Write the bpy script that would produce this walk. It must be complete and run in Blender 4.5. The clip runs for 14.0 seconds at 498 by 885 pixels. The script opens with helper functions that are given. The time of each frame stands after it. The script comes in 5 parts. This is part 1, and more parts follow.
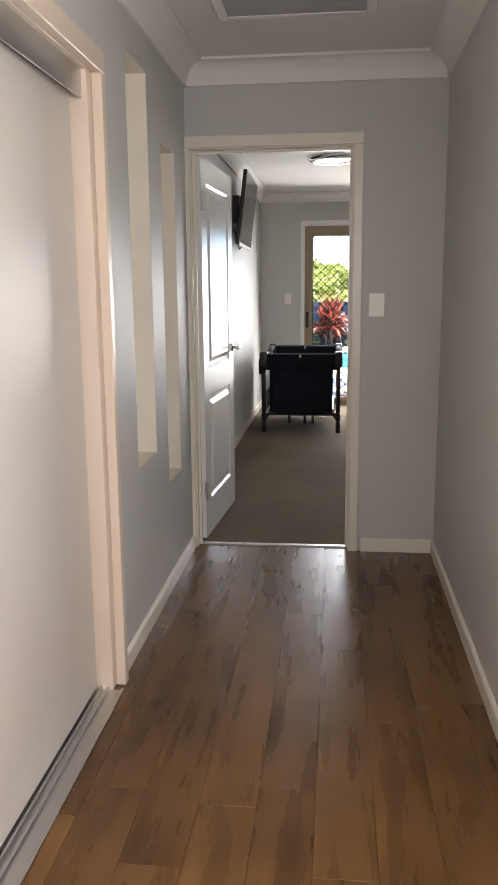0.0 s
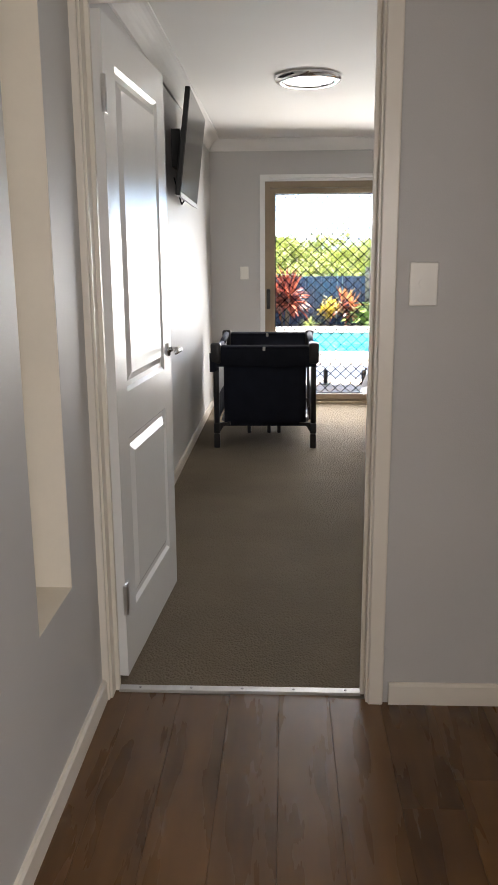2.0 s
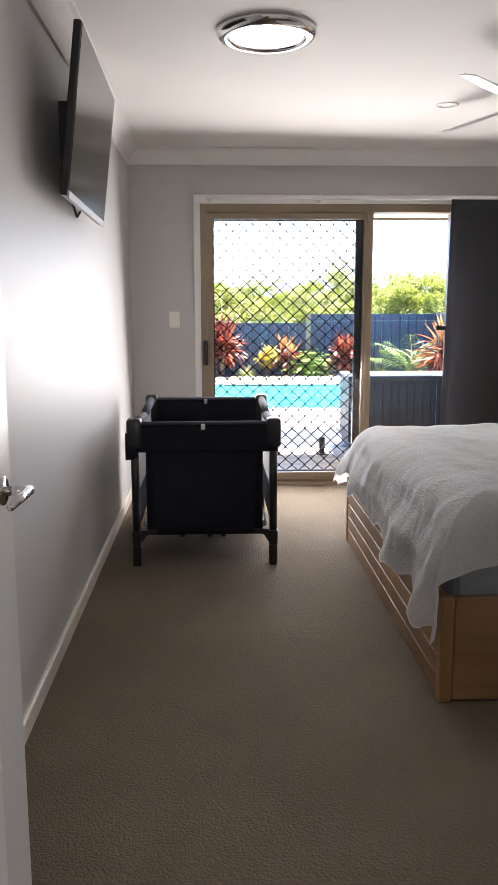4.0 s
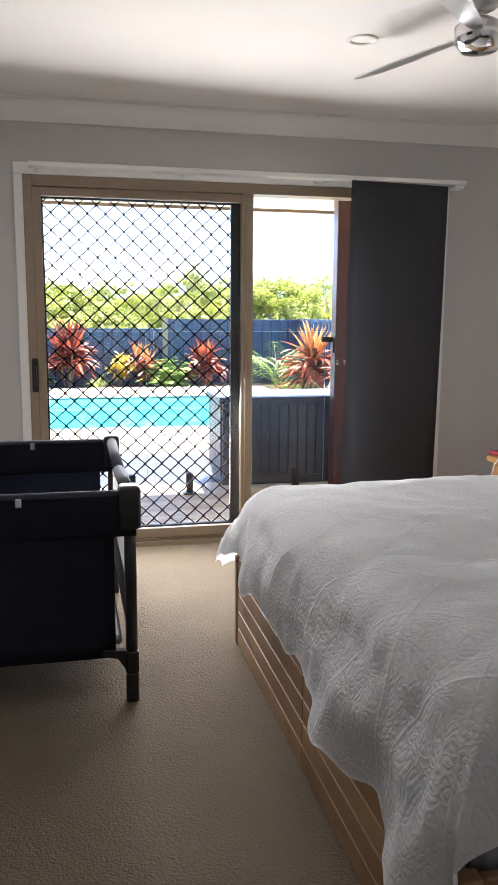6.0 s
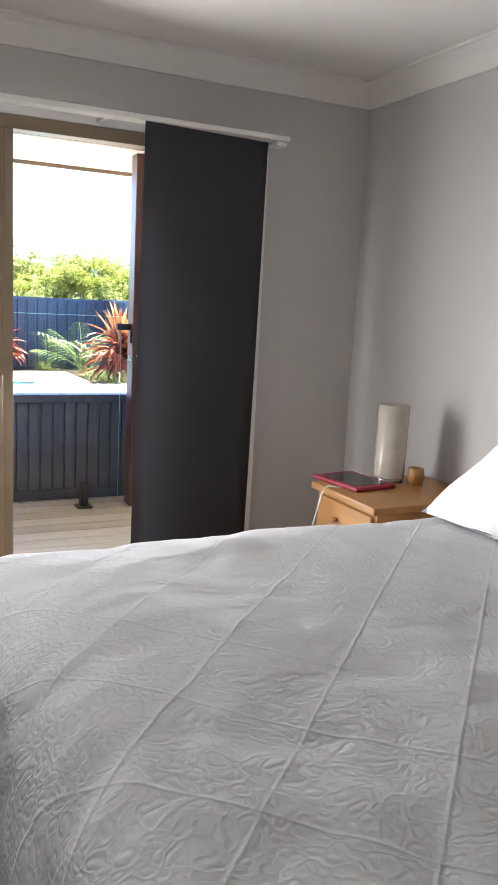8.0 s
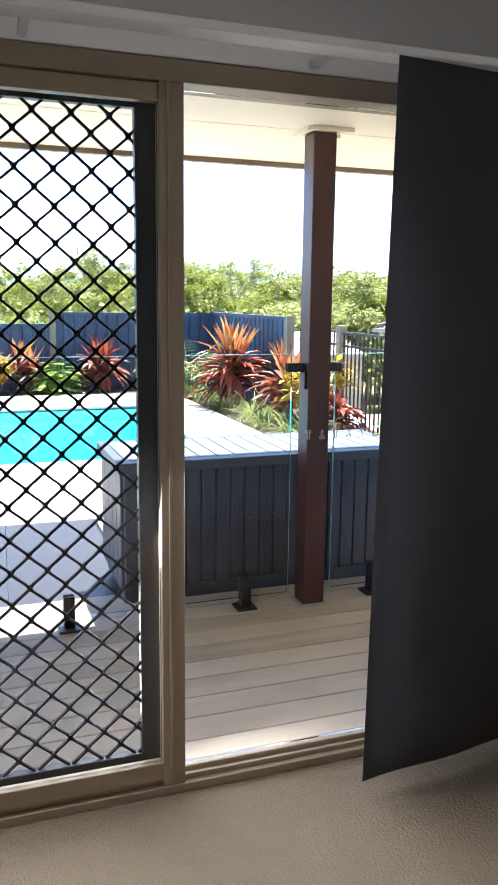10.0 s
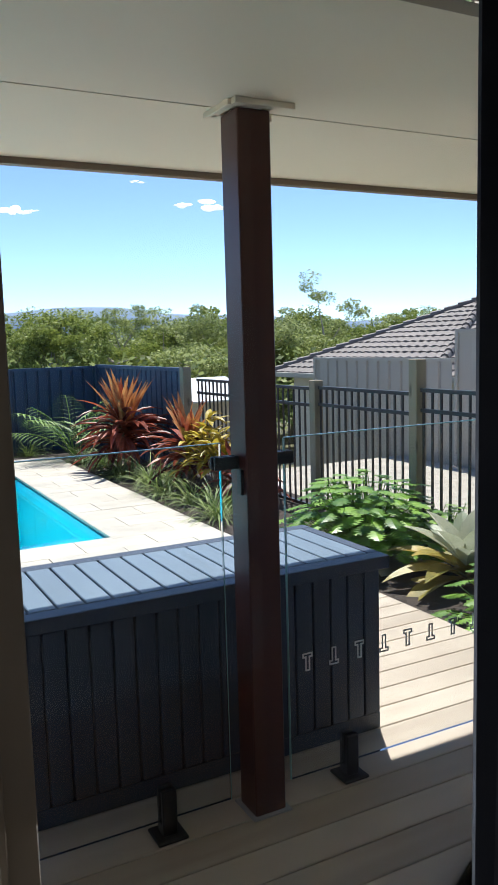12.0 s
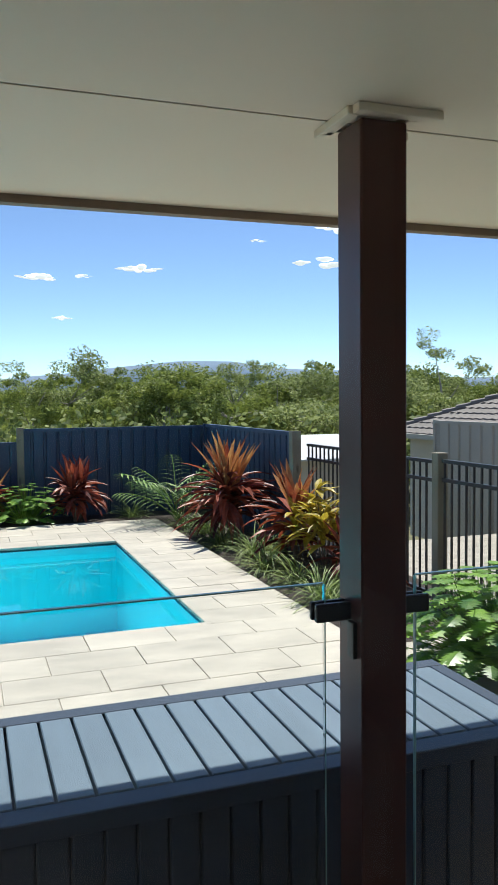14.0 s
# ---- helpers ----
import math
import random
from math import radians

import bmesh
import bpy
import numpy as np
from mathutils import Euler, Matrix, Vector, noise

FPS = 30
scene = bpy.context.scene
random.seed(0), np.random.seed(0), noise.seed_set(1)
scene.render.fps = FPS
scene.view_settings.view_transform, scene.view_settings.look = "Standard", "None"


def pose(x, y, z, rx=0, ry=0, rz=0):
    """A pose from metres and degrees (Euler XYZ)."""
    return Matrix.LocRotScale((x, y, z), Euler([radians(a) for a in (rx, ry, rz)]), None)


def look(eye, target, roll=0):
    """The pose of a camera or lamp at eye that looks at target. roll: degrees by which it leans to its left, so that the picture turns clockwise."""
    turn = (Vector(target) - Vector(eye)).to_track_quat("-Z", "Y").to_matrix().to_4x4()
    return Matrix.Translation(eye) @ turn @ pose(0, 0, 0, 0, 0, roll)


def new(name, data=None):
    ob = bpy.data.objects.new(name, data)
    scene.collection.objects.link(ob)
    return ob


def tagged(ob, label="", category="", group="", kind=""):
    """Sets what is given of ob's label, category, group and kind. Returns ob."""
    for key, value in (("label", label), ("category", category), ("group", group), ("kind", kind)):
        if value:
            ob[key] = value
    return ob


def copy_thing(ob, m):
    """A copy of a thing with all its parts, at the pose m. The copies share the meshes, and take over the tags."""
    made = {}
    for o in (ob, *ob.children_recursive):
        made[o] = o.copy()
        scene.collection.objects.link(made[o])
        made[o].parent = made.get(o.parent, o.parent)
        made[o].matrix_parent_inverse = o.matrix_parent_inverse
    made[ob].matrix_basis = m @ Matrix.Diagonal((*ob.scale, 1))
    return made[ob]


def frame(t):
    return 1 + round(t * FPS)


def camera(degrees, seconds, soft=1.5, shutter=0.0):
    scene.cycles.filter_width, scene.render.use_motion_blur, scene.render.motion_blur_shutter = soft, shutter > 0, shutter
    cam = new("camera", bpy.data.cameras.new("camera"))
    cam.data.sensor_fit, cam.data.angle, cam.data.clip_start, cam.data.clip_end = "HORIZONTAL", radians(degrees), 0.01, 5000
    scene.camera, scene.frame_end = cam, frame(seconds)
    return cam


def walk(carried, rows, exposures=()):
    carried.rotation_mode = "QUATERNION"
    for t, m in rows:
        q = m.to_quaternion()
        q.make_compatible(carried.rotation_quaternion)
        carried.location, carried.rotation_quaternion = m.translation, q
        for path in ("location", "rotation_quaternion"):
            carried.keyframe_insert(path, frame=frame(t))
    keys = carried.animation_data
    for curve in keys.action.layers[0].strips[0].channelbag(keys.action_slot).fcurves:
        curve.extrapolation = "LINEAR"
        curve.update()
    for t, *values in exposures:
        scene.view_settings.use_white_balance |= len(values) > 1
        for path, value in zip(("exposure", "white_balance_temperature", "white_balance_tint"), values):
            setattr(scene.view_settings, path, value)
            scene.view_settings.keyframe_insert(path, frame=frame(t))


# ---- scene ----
cam = camera(34.7, 14.0)
PATH = [
    (0, (1.225, 0.22, 1.366), (1.012, 2.172, 0.988), -0.5),
    (0.5, (1.148, 0.66, 1.341), (0.941, 2.604, 0.918), -0.3),
    (1, (1.156, 1.093, 1.32), (0.991, 3.034, 0.869), -0.2),
    (1.5, (1.098, 1.531, 1.327), (0.944, 3.47, 0.862), -0.2),
    (2, (1.042, 2.03, 1.344), (0.954, 3.979, 0.904), -0.4),
    (2.2, (1.031, 2.194, 1.332), (0.948, 4.144, 0.895), -0.5),
    (4.3, (0.926, 4.051, 1.329), (1.096, 6.018, 1.01), 0.3),
    (4.5, (0.884, 4.227, 1.358), (1.124, 6.187, 1.044), 0.7),
    (5, (0.928, 4.567, 1.339), (1.232, 6.52, 1.03), 0.2),
    (5.5, (0.995, 4.868, 1.352), (1.344, 6.811, 1.033), 0.0),
    (6, (1.067, 5.153, 1.358), (1.504, 7.078, 1.035), 0.4),
    (6.5, (1.164, 5.473, 1.364), (1.717, 7.368, 1.038), 0.8),
    (7, (1.331, 5.681, 1.364), (2.019, 7.527, 1.017), 1.4),
    (7.5, (1.496, 5.828, 1.363), (2.31, 7.62, 1.01), 2.7),
    (8, (1.522, 6.091, 1.363), (2.387, 7.859, 1.011), 3.0),
    (8.5, (1.483, 6.442, 1.368), (2.255, 8.256, 1.027), 1.8),
    (9, (1.509, 6.812, 1.367), (2.176, 8.666, 1.028), 0.8),
    (9.2, (1.499, 6.97, 1.388), (2.134, 8.833, 1.034), 0.6),
    (11.3, (1.682, 8.414, 1.491), (2.518, 10.2, 1.158), -0.8),
    (11.5, (1.713, 8.536, 1.483), (2.583, 10.312, 1.182), -1.5),
    (12, (1.942, 8.812, 1.521), (2.863, 10.569, 1.272), -1.6),
    (12.5, (2.089, 9.003, 1.558), (3.012, 10.767, 1.367), -1.1),
    (13, (2.121, 9.205, 1.584), (3.008, 10.991, 1.435), -0.9),
    (13.5, (2.146, 9.322, 1.595), (2.953, 11.148, 1.473), -0.4),
    (14, (2.26, 9.441, 1.618), (2.932, 11.321, 1.509), -0.6),
]
walk(cam, [(t, look(eye, target, roll)) for t, eye, target, roll in PATH],
     exposures=[(0.0, 3.85, 7050, 14), (1.2, 4.0, 7100, 14), (2.2, 4.0, 7150, 14), (4.3, 3.85, 7050, 19), (6.5, 3.8, 6950, 17), (8.0, 3.85, 6900, 16), (9.2, 3.6, 6800, 15), (10.3, 2.7, 6500, 14),
                (11.3, 1.8, 6100, 13), (12.2, 1.15, 6150, 9), (14.0, 0.92, 6300, 6)])

# ---- light ----
world = bpy.data.worlds.new("sky")
scene.world = world
world.use_nodes = True
wn = world.node_tree
sky = wn.nodes.new("ShaderNodeTexSky")
sky.sky_type = "NISHITA"
sky.sun_disc = False
SUN_TO = Vector((0.22, 0.42, 1.0)).normalized()
sky.sun_elevation = math.asin(SUN_TO.z)
sky.sun_rotation = math.atan2(SUN_TO.x, SUN_TO.y)
sky.dust_density, sky.air_density, sky.ozone_density = 0.0, 0.55, 2.5
sky.altitude = 600
wn.links.new(sky.outputs[0], wn.nodes["Background"].inputs[0])
wn.nodes["Background"].inputs[1].default_value = 0.10
sun = new("sun", bpy.data.lights.new("sun", "SUN"))
sun.data.energy, sun.data.angle, sun.data.color = 3.2, radians(0.53), (1.0, 0.95, 0.87)
sun.matrix_world = look(SUN_TO * 30, (0, 0, 0))


def area_lamp(name, eye, target, sx, sy, power, color=(1, 1, 1)):
    lamp = new(name, bpy.data.lights.new(name, "AREA"))
    lamp.data.shape, lamp.data.size, lamp.data.size_y = "RECTANGLE", sx, sy
    lamp.data.energy, lamp.data.color = power, color
    lamp.matrix_world = look(eye, target)
    return lamp


# added fill lamps: in an unseen hall window, and for skylight at the sliding door
area_lamp("hall_fill_light", (1.735, 0.5, 1.42), (0.30, 1.1, 1.0), 1.1, 1.15, 4.6, (0.95, 0.97, 1.0))
area_lamp("slider_sky_light", (1.76, 9.655, 0.92), (2.15, 6.5, 0.1), 1.62, 1.55, 7.5, (0.93, 0.97, 1.0))

# ---- materials ----


def mat(name, color, rough=0.6, metal=0.0, vary=0.12, scale=6.0, fine=60.0, bump=0.0, bump_scale=80.0, stretch=(1, 1, 1),
        tint=None, island=0.0, spec=0.5, coat=0.0, obj=0.0):
    """A surface with two scales of variation and a fine relief, measured in metres."""
    m = bpy.data.materials.new(name)
    m.use_nodes = True
    nt = m.node_tree
    n, ln = nt.nodes, nt.links
    b = n["Principled BSDF"]
    b.inputs["Metallic"].default_value = metal
    b.inputs["Specular IOR Level"].default_value = spec
    b.inputs["Coat Weight"].default_value = coat
    geo = n.new("ShaderNodeNewGeometry")
    mp = n.new("ShaderNodeMapping")
    mp.inputs["Scale"].default_value = stretch
    ln.new(geo.outputs["Position"], mp.inputs["Vector"])
    big, small = n.new("ShaderNodeTexNoise"), n.new("ShaderNodeTexNoise")
    big.inputs["Scale"].default_value, small.inputs["Scale"].default_value = scale, fine
    big.inputs["Detail"].default_value, small.inputs["Detail"].default_value = 4, 3
    ln.new(mp.outputs[0], big.inputs["Vector"])
    ln.new(mp.outputs[0], small.inputs["Vector"])
    mixer = n.new("ShaderNodeMix")
    mixer.data_type = "RGBA"
    dark = tuple(c * (1 - vary) for c in color)
    light = tint or tuple(min(0.95, c * (1 + vary)) for c in color)
    mixer.inputs[6].default_value, mixer.inputs[7].default_value = (*dark, 1), (*light, 1)
    add = n.new("ShaderNodeMath")
    add.operation = "MULTIPLY_ADD"
    ln.new(small.outputs[0], add.inputs[0])
    add.inputs[1].default_value = 0.5
    half = n.new("ShaderNodeMath")
    half.operation = "MULTIPLY_ADD"
    half.inputs[1].default_value, half.inputs[2].default_value = 1.6, -0.55
    ln.new(big.outputs[0], half.inputs[0])
    ln.new(half.outputs[0], add.inputs[2])
    last = add.outputs[0]
    for amount, out in ((island, geo.outputs["Random Per Island"]), (obj, None)):
        if amount:
            if out is None:
                out = n.new("ShaderNodeObjectInfo").outputs["Random"]
            step = n.new("ShaderNodeMath")
            step.operation = "MULTIPLY_ADD"
            step.inputs[1].default_value = amount * 2
            ln.new(out, step.inputs[0])
            sub = n.new("ShaderNodeMath")
            sub.operation = "SUBTRACT"
            sub.inputs[1].default_value = amount
            ln.new(last, sub.inputs[0])
            ln.new(sub.outputs[0], step.inputs[2])
            last = step.outputs[0]
    ln.new(last, mixer.inputs[0])
    ln.new(mixer.outputs[2], b.inputs["Base Color"])
    rr = n.new("ShaderNodeMapRange")
    rr.inputs[3].default_value, rr.inputs[4].default_value = max(0.02, rough * 0.92), min(1, rough * 1.08)
    ln.new(small.outputs[0], rr.inputs[0])
    ln.new(rr.outputs[0], b.inputs["Roughness"])
    if bump:
        bt = n.new("ShaderNodeTexNoise")
        bt.inputs["Scale"].default_value, bt.inputs["Detail"].default_value = bump_scale, 3
        ln.new(mp.outputs[0], bt.inputs["Vector"])
        bn = n.new("ShaderNodeBump")
        bn.inputs["Strength"].default_value, bn.inputs["Distance"].default_value = min(1, bump * 10), 0.01 * bump * 10
        ln.new(bt.outputs[0], bn.inputs["Height"])
        ln.new(bn.outputs[0], b.inputs["Normal"])
    return m


def wood(name, dark, light, rough, along="y", grain=1.0, per_piece=0.0, knots=True, across=14.0, relief=1.0):
    m = bpy.data.materials.new(name)
    m.use_nodes = True
    nt = m.node_tree
    n, ln = nt.nodes, nt.links
    b = n["Principled BSDF"]
    geo = n.new("ShaderNodeNewGeometry")
    info = n.new("ShaderNodeObjectInfo")
    shift = n.new("ShaderNodeVectorMath")
    shift.operation = "MULTIPLY_ADD"
    comb = n.new("ShaderNodeCombineXYZ")
    for k in range(3):
        ln.new(info.outputs["Random"], comb.inputs[k])
    shift.inputs[1].default_value = (37, 23, 11)
    ln.new(comb.outputs[0], shift.inputs[0])
    ln.new(geo.outputs["Position"], shift.inputs[2])
    mp = n.new("ShaderNodeMapping")
    st = {"x": (1.1, across, across), "y": (across, 1.1, across), "z": (across, across, 1.1)}[along]
    mp.inputs["Scale"].default_value = tuple(v * grain for v in st)
    ln.new(shift.outputs[0], mp.inputs["Vector"])
    t1, t2 = n.new("ShaderNodeTexNoise"), n.new("ShaderNodeTexNoise")
    t1.inputs["Scale"].default_value, t1.inputs["Detail"].default_value, t1.inputs["Distortion"].default_value = 1.0, 5 if relief > 0.5 else 4, 0.35 if relief > 0.5 else 0.0
    t2.inputs["Scale"].default_value, t2.inputs["Detail"].default_value = 3.2, 4
    ln.new(mp.outputs[0], t1.inputs["Vector"])
    ln.new(shift.outputs[0], t2.inputs["Vector"])
    ramp = n.new("ShaderNodeValToRGB")
    ramp.color_ramp.elements[0].position, ramp.color_ramp.elements[1].position = 0.25, 0.75
    ramp.color_ramp.elements[0].color, ramp.color_ramp.elements[1].color = (*dark, 1), (*light, 1)
    mix = n.new("ShaderNodeMath")
    mix.operation = "MULTIPLY_ADD"
    mix.inputs[1].default_value = 0.5
    ln.new(t2.outputs[0], mix.inputs[0])
    m2 = n.new("ShaderNodeMath")
    m2.operation = "MULTIPLY"
    m2.inputs[1].default_value = 0.5
    ln.new(t1.outputs[0], m2.inputs[0])
    ln.new(m2.outputs[0], mix.inputs[2])
    m3 = n.new("ShaderNodeMath")
    m3.operation = "MULTIPLY_ADD"
    m3.inputs[1].default_value = per_piece
    ln.new(info.outputs["Random"], m3.inputs[0])
    sub = n.new("ShaderNodeMath")
    sub.operation = "SUBTRACT"
    sub.inputs[1].default_value = per_piece / 2
    ln.new(mix.outputs[0], sub.inputs[0])
    ln.new(sub.outputs[0], m3.inputs[2])
    ln.new(m3.outputs[0], ramp.inputs[0])
    col = ramp.outputs[0]
    if knots:
        v = n.new("ShaderNodeTexVoronoi")
        v.inputs["Scale"].default_value = 3.5
        kmp = n.new("ShaderNodeMapping")
        kmp.inputs["Scale"].default_value = {"x": (0.6, 2, 2), "y": (2, 0.6, 2), "z": (2, 2, 0.6)}[along]
        ln.new(shift.outputs[0], kmp.inputs["Vector"])
        ln.new(kmp.outputs[0], v.inputs["Vector"])
        mr = n.new("ShaderNodeMapRange")
        mr.inputs[1].default_value, mr.inputs[2].default_value = 0.05, 0.16
        mr.inputs[3].default_value, mr.inputs[4].default_value = 0.7, 0.0
        ln.new(v.outputs["Distance"], mr.inputs[0])
        km = n.new("ShaderNodeMix")
        km.data_type = "RGBA"
        km.inputs[7].default_value = (*[c * 0.35 for c in dark], 1)
        ln.new(mr.outputs[0], km.inputs[0])
        ln.new(col, km.inputs[6])
        col = km.outputs[2]
    ln.new(col, b.inputs["Base Color"])
    rr = n.new("ShaderNodeMapRange")
    rr.inputs[3].default_value, rr.inputs[4].default_value = rough - 0.06, rough + 0.1
    ln.new(t1.outputs[0], rr.inputs[0])
    ln.new(rr.outputs[0], b.inputs["Roughness"])
    bn = n.new("ShaderNodeBump")
    bn.inputs["Strength"].default_value, bn.inputs["Distance"].default_value = 0.12 * relief, 0.004
    ln.new(t1.outputs[0], bn.inputs["Height"])
    ln.new(bn.outputs[0], b.inputs["Normal"])
    return m


def glass_mat(name, tint=(0.93, 0.98, 0.97), gloss=0.03):
    m = bpy.data.materials.new(name)
    m.use_nodes = True
    nt = m.node_tree
    n, ln = nt.nodes, nt.links
    n.remove(n["Principled BSDF"])
    tr, gl, mix, fr = n.new("ShaderNodeBsdfTransparent"), n.new("ShaderNodeBsdfGlossy"), n.new("ShaderNodeMixShader"), n.new("ShaderNodeFresnel")
    tr.inputs[0].default_value = (*tint, 1)
    gl.inputs["Roughness"].default_value = gloss
    fr.inputs[0].default_value = 1.25
    ln.new(fr.outputs[0], mix.inputs[0])
    ln.new(tr.outputs[0], mix.inputs[1])
    ln.new(gl.outputs[0], mix.inputs[2])
    ln.new(mix.outputs[0], n["Material Output"].inputs[0])
    return m


def glow(name, color, strength):
    m = bpy.data.materials.new(name)
    m.use_nodes = True
    b = m.node_tree.nodes["Principled BSDF"]
    b.inputs["Base Color"].default_value = (0.8, 0.8, 0.8, 1)
    b.inputs["Emission Color"].default_value = (*color, 1)
    b.inputs["Emission Strength"].default_value = strength
    return m


M_WALL = mat("wall_paint", (0.52, 0.51, 0.50), 0.5, vary=0.03, scale=2.0, fine=90, bump=0.02, bump_scale=220)
M_CEIL = mat("ceiling_paint", (0.75, 0.735, 0.71), 0.8, vary=0.02, scale=1.5, bump=0.01, bump_scale=150)
M_TRIM = mat("cream_gloss_trim", (0.74, 0.69, 0.61), 0.3, vary=0.015, scale=1.0, fine=6)
M_PEACH = mat("peach_satin_trim", (0.66, 0.54, 0.44), 0.35, vary=0.03, scale=2.0, fine=8)
M_WHITE = mat("white_gloss_paint", (0.80, 0.80, 0.79), 0.25, vary=0.02, scale=5, fine=70, bump=0.01, bump_scale=120)
M_REVEAL = mat("cream_reveal_paint", (0.76, 0.70, 0.60), 0.5, vary=0.04)
M_DOORPANEL = mat("satin_wardrobe_panel", (0.56, 0.51, 0.47), 0.3, vary=0.03, scale=3)
M_ALU = mat("brushed_aluminium", (0.62, 0.62, 0.62), 0.32, 1.0, vary=0.1, scale=20, fine=200, stretch=(1, 0.05, 1))
M_CHROME = mat("chrome", (0.75, 0.75, 0.75), 0.12, 1.0, vary=0.05)
M_BRONZE = mat("bronze_powder_coat", (0.30, 0.235, 0.165), 0.42, vary=0.07, scale=8, fine=300, bump=0.01, bump_scale=400, spec=0.4)
M_BLACK = mat("black_powder_coat", (0.018, 0.018, 0.02), 0.4, vary=0.2, scale=9)
M_GRILLE = mat("matt_black_grille", (0.014, 0.014, 0.015), 0.7, vary=0.2, scale=9, spec=0.12)
M_PLASTIC = mat("black_plastic", (0.014, 0.014, 0.016), 0.3, vary=0.15)
M_SCREEN = mat("tv_screen", (0.010, 0.011, 0.013), 0.14, vary=0.1, scale=2)
M_PLANK = wood("laminate_plank", (0.050, 0.020, 0.006), (0.195, 0.092, 0.027), 0.26, "y", 1.6, 0.15, False, across=9, relief=0.12)
M_PINE = wood("pine_board", (0.20, 0.098, 0.040), (0.42, 0.245, 0.118), 0.5, "y", 1.0, 0.25, across=22)
M_PINEX = wood("pine_end_board", (0.20, 0.098, 0.040), (0.42, 0.245, 0.118), 0.5, "x", 1.0, 0.25, across=22)
M_PINEZ = wood("pine_upright", (0.22, 0.105, 0.040), (0.41, 0.23, 0.10), 0.42, "z", 1.0, 0.25, across=22)
M_BEECH = wood("oiled_bedside_timber", (0.30, 0.14, 0.045), (0.47, 0.25, 0.09), 0.35, "y", 1.0, 0.2, False)
M_FABRIC = mat("navy_cot_cloth", (0.013, 0.017, 0.032), 0.85, vary=0.25, scale=10, fine=500, bump=0.03, bump_scale=700)
M_MESH = glass_mat("fine_black_net", (0.35, 0.35, 0.36), 0.6)
M_COTVINYL = mat("grey_vinyl_mattress", (0.22, 0.23, 0.25), 0.4, vary=0.1)
M_CURTAIN = mat("charcoal_blind_cloth", (0.078, 0.080, 0.092), 0.85, vary=0.08, scale=3, fine=400, bump=0.02, bump_scale=600)
M_LINING = mat("white_blind_lining", (0.75, 0.75, 0.73), 0.7, vary=0.03)
M_SWITCH = mat("white_switch_plastic", (0.80, 0.78, 0.72), 0.3, vary=0.02)
M_GREYMET = mat("grey_vent_metal", (0.33, 0.33, 0.34), 0.5, vary=0.08)
M_GLASS = glass_mat("clear_glass", (0.985, 0.99, 0.985))
M_GLASSEDGE = mat("green_glass_edge", (0.35, 0.62, 0.60), 0.15, vary=0.1)
M_DECK = wood("weathered_deck_board", (0.38, 0.31, 0.235), (0.58, 0.50, 0.40), 0.6, "x", 1.0, 0.3, False)
M_POST = wood("stained_merbau_post", (0.044, 0.010, 0.008), (0.092, 0.024, 0.016), 0.34, "z", 0.8, 0, False)
M_SOFFIT = mat("cream_soffit_board", (0.88, 0.80, 0.65), 0.55, vary=0.03, scale=2)
M_FASCIA = mat("brown_fascia", (0.22, 0.16, 0.11), 0.5, vary=0.06)
M_BRICK = mat("render_house_wall", (0.55, 0.50, 0.43), 0.8, vary=0.06, bump=0.04, bump_scale=120)
# one slate paint twice: shade mixed into the sides, sunlight into the top boards
M_NAVY = mat("shaded_slate_bench_paint", (0.028, 0.044, 0.075), 0.48, vary=0.12, scale=7, fine=50, obj=0.25, bump=0.01)
M_NAVYTOP = mat("sunlit_slate_bench_top", (0.135, 0.185, 0.24), 0.45, vary=0.14, scale=5, fine=60, obj=0.35, stretch=(4, 0.5, 1), bump=0.02)
M_FENCE = mat("deep_blue_steel_fence", (0.032, 0.062, 0.115), 0.45, vary=0.12, scale=3, fine=25)
M_FENCEPOST = wood("treated_pine_post", (0.17, 0.15, 0.10), (0.32, 0.28, 0.20), 0.75, "z", 1.0, 0.2, True)
M_STONE = mat("travertine_paver", (0.53, 0.48, 0.40), 0.55, vary=0.2, scale=2.6, fine=16, obj=0.22, stretch=(1.0, 2.2, 1), bump=0.02, bump_scale=40)
M_GROUT = mat("paving_bed", (0.48, 0.44, 0.38), 0.9, vary=0.1)
M_POOL = mat("aqua_pool_shell", (0.17, 0.82, 0.93), 0.4, vary=0.07, scale=1.5, fine=30)
M_MULCH = mat("dark_bark_mulch", (0.045, 0.033, 0.026), 0.95, vary=0.5, scale=18, fine=70, bump=0.09, bump_scale=60)
M_GRASS = mat("grassy_ground", (0.11, 0.13, 0.05), 0.95, vary=0.35, scale=0.06, fine=3.0, tint=(0.19, 0.17, 0.09), bump=0.05, bump_scale=9)
M_BEIGE = mat("beige_steel_fence", (0.42, 0.39, 0.34), 0.5, vary=0.05, scale=2, fine=20)
M_TILE = mat("grey_concrete_roof_tile", (0.17, 0.145, 0.13), 0.7, vary=0.18, scale=3, fine=20, island=0.3, bump=0.03)
M_SHEETROOF = mat("pale_sheet_roof", (0.55, 0.57, 0.58), 0.5, vary=0.06)
M_GRAVEL = mat("pale_gravel", (0.42, 0.38, 0.32), 0.9, vary=0.3, scale=9, fine=60, bump=0.06, bump_scale=70)

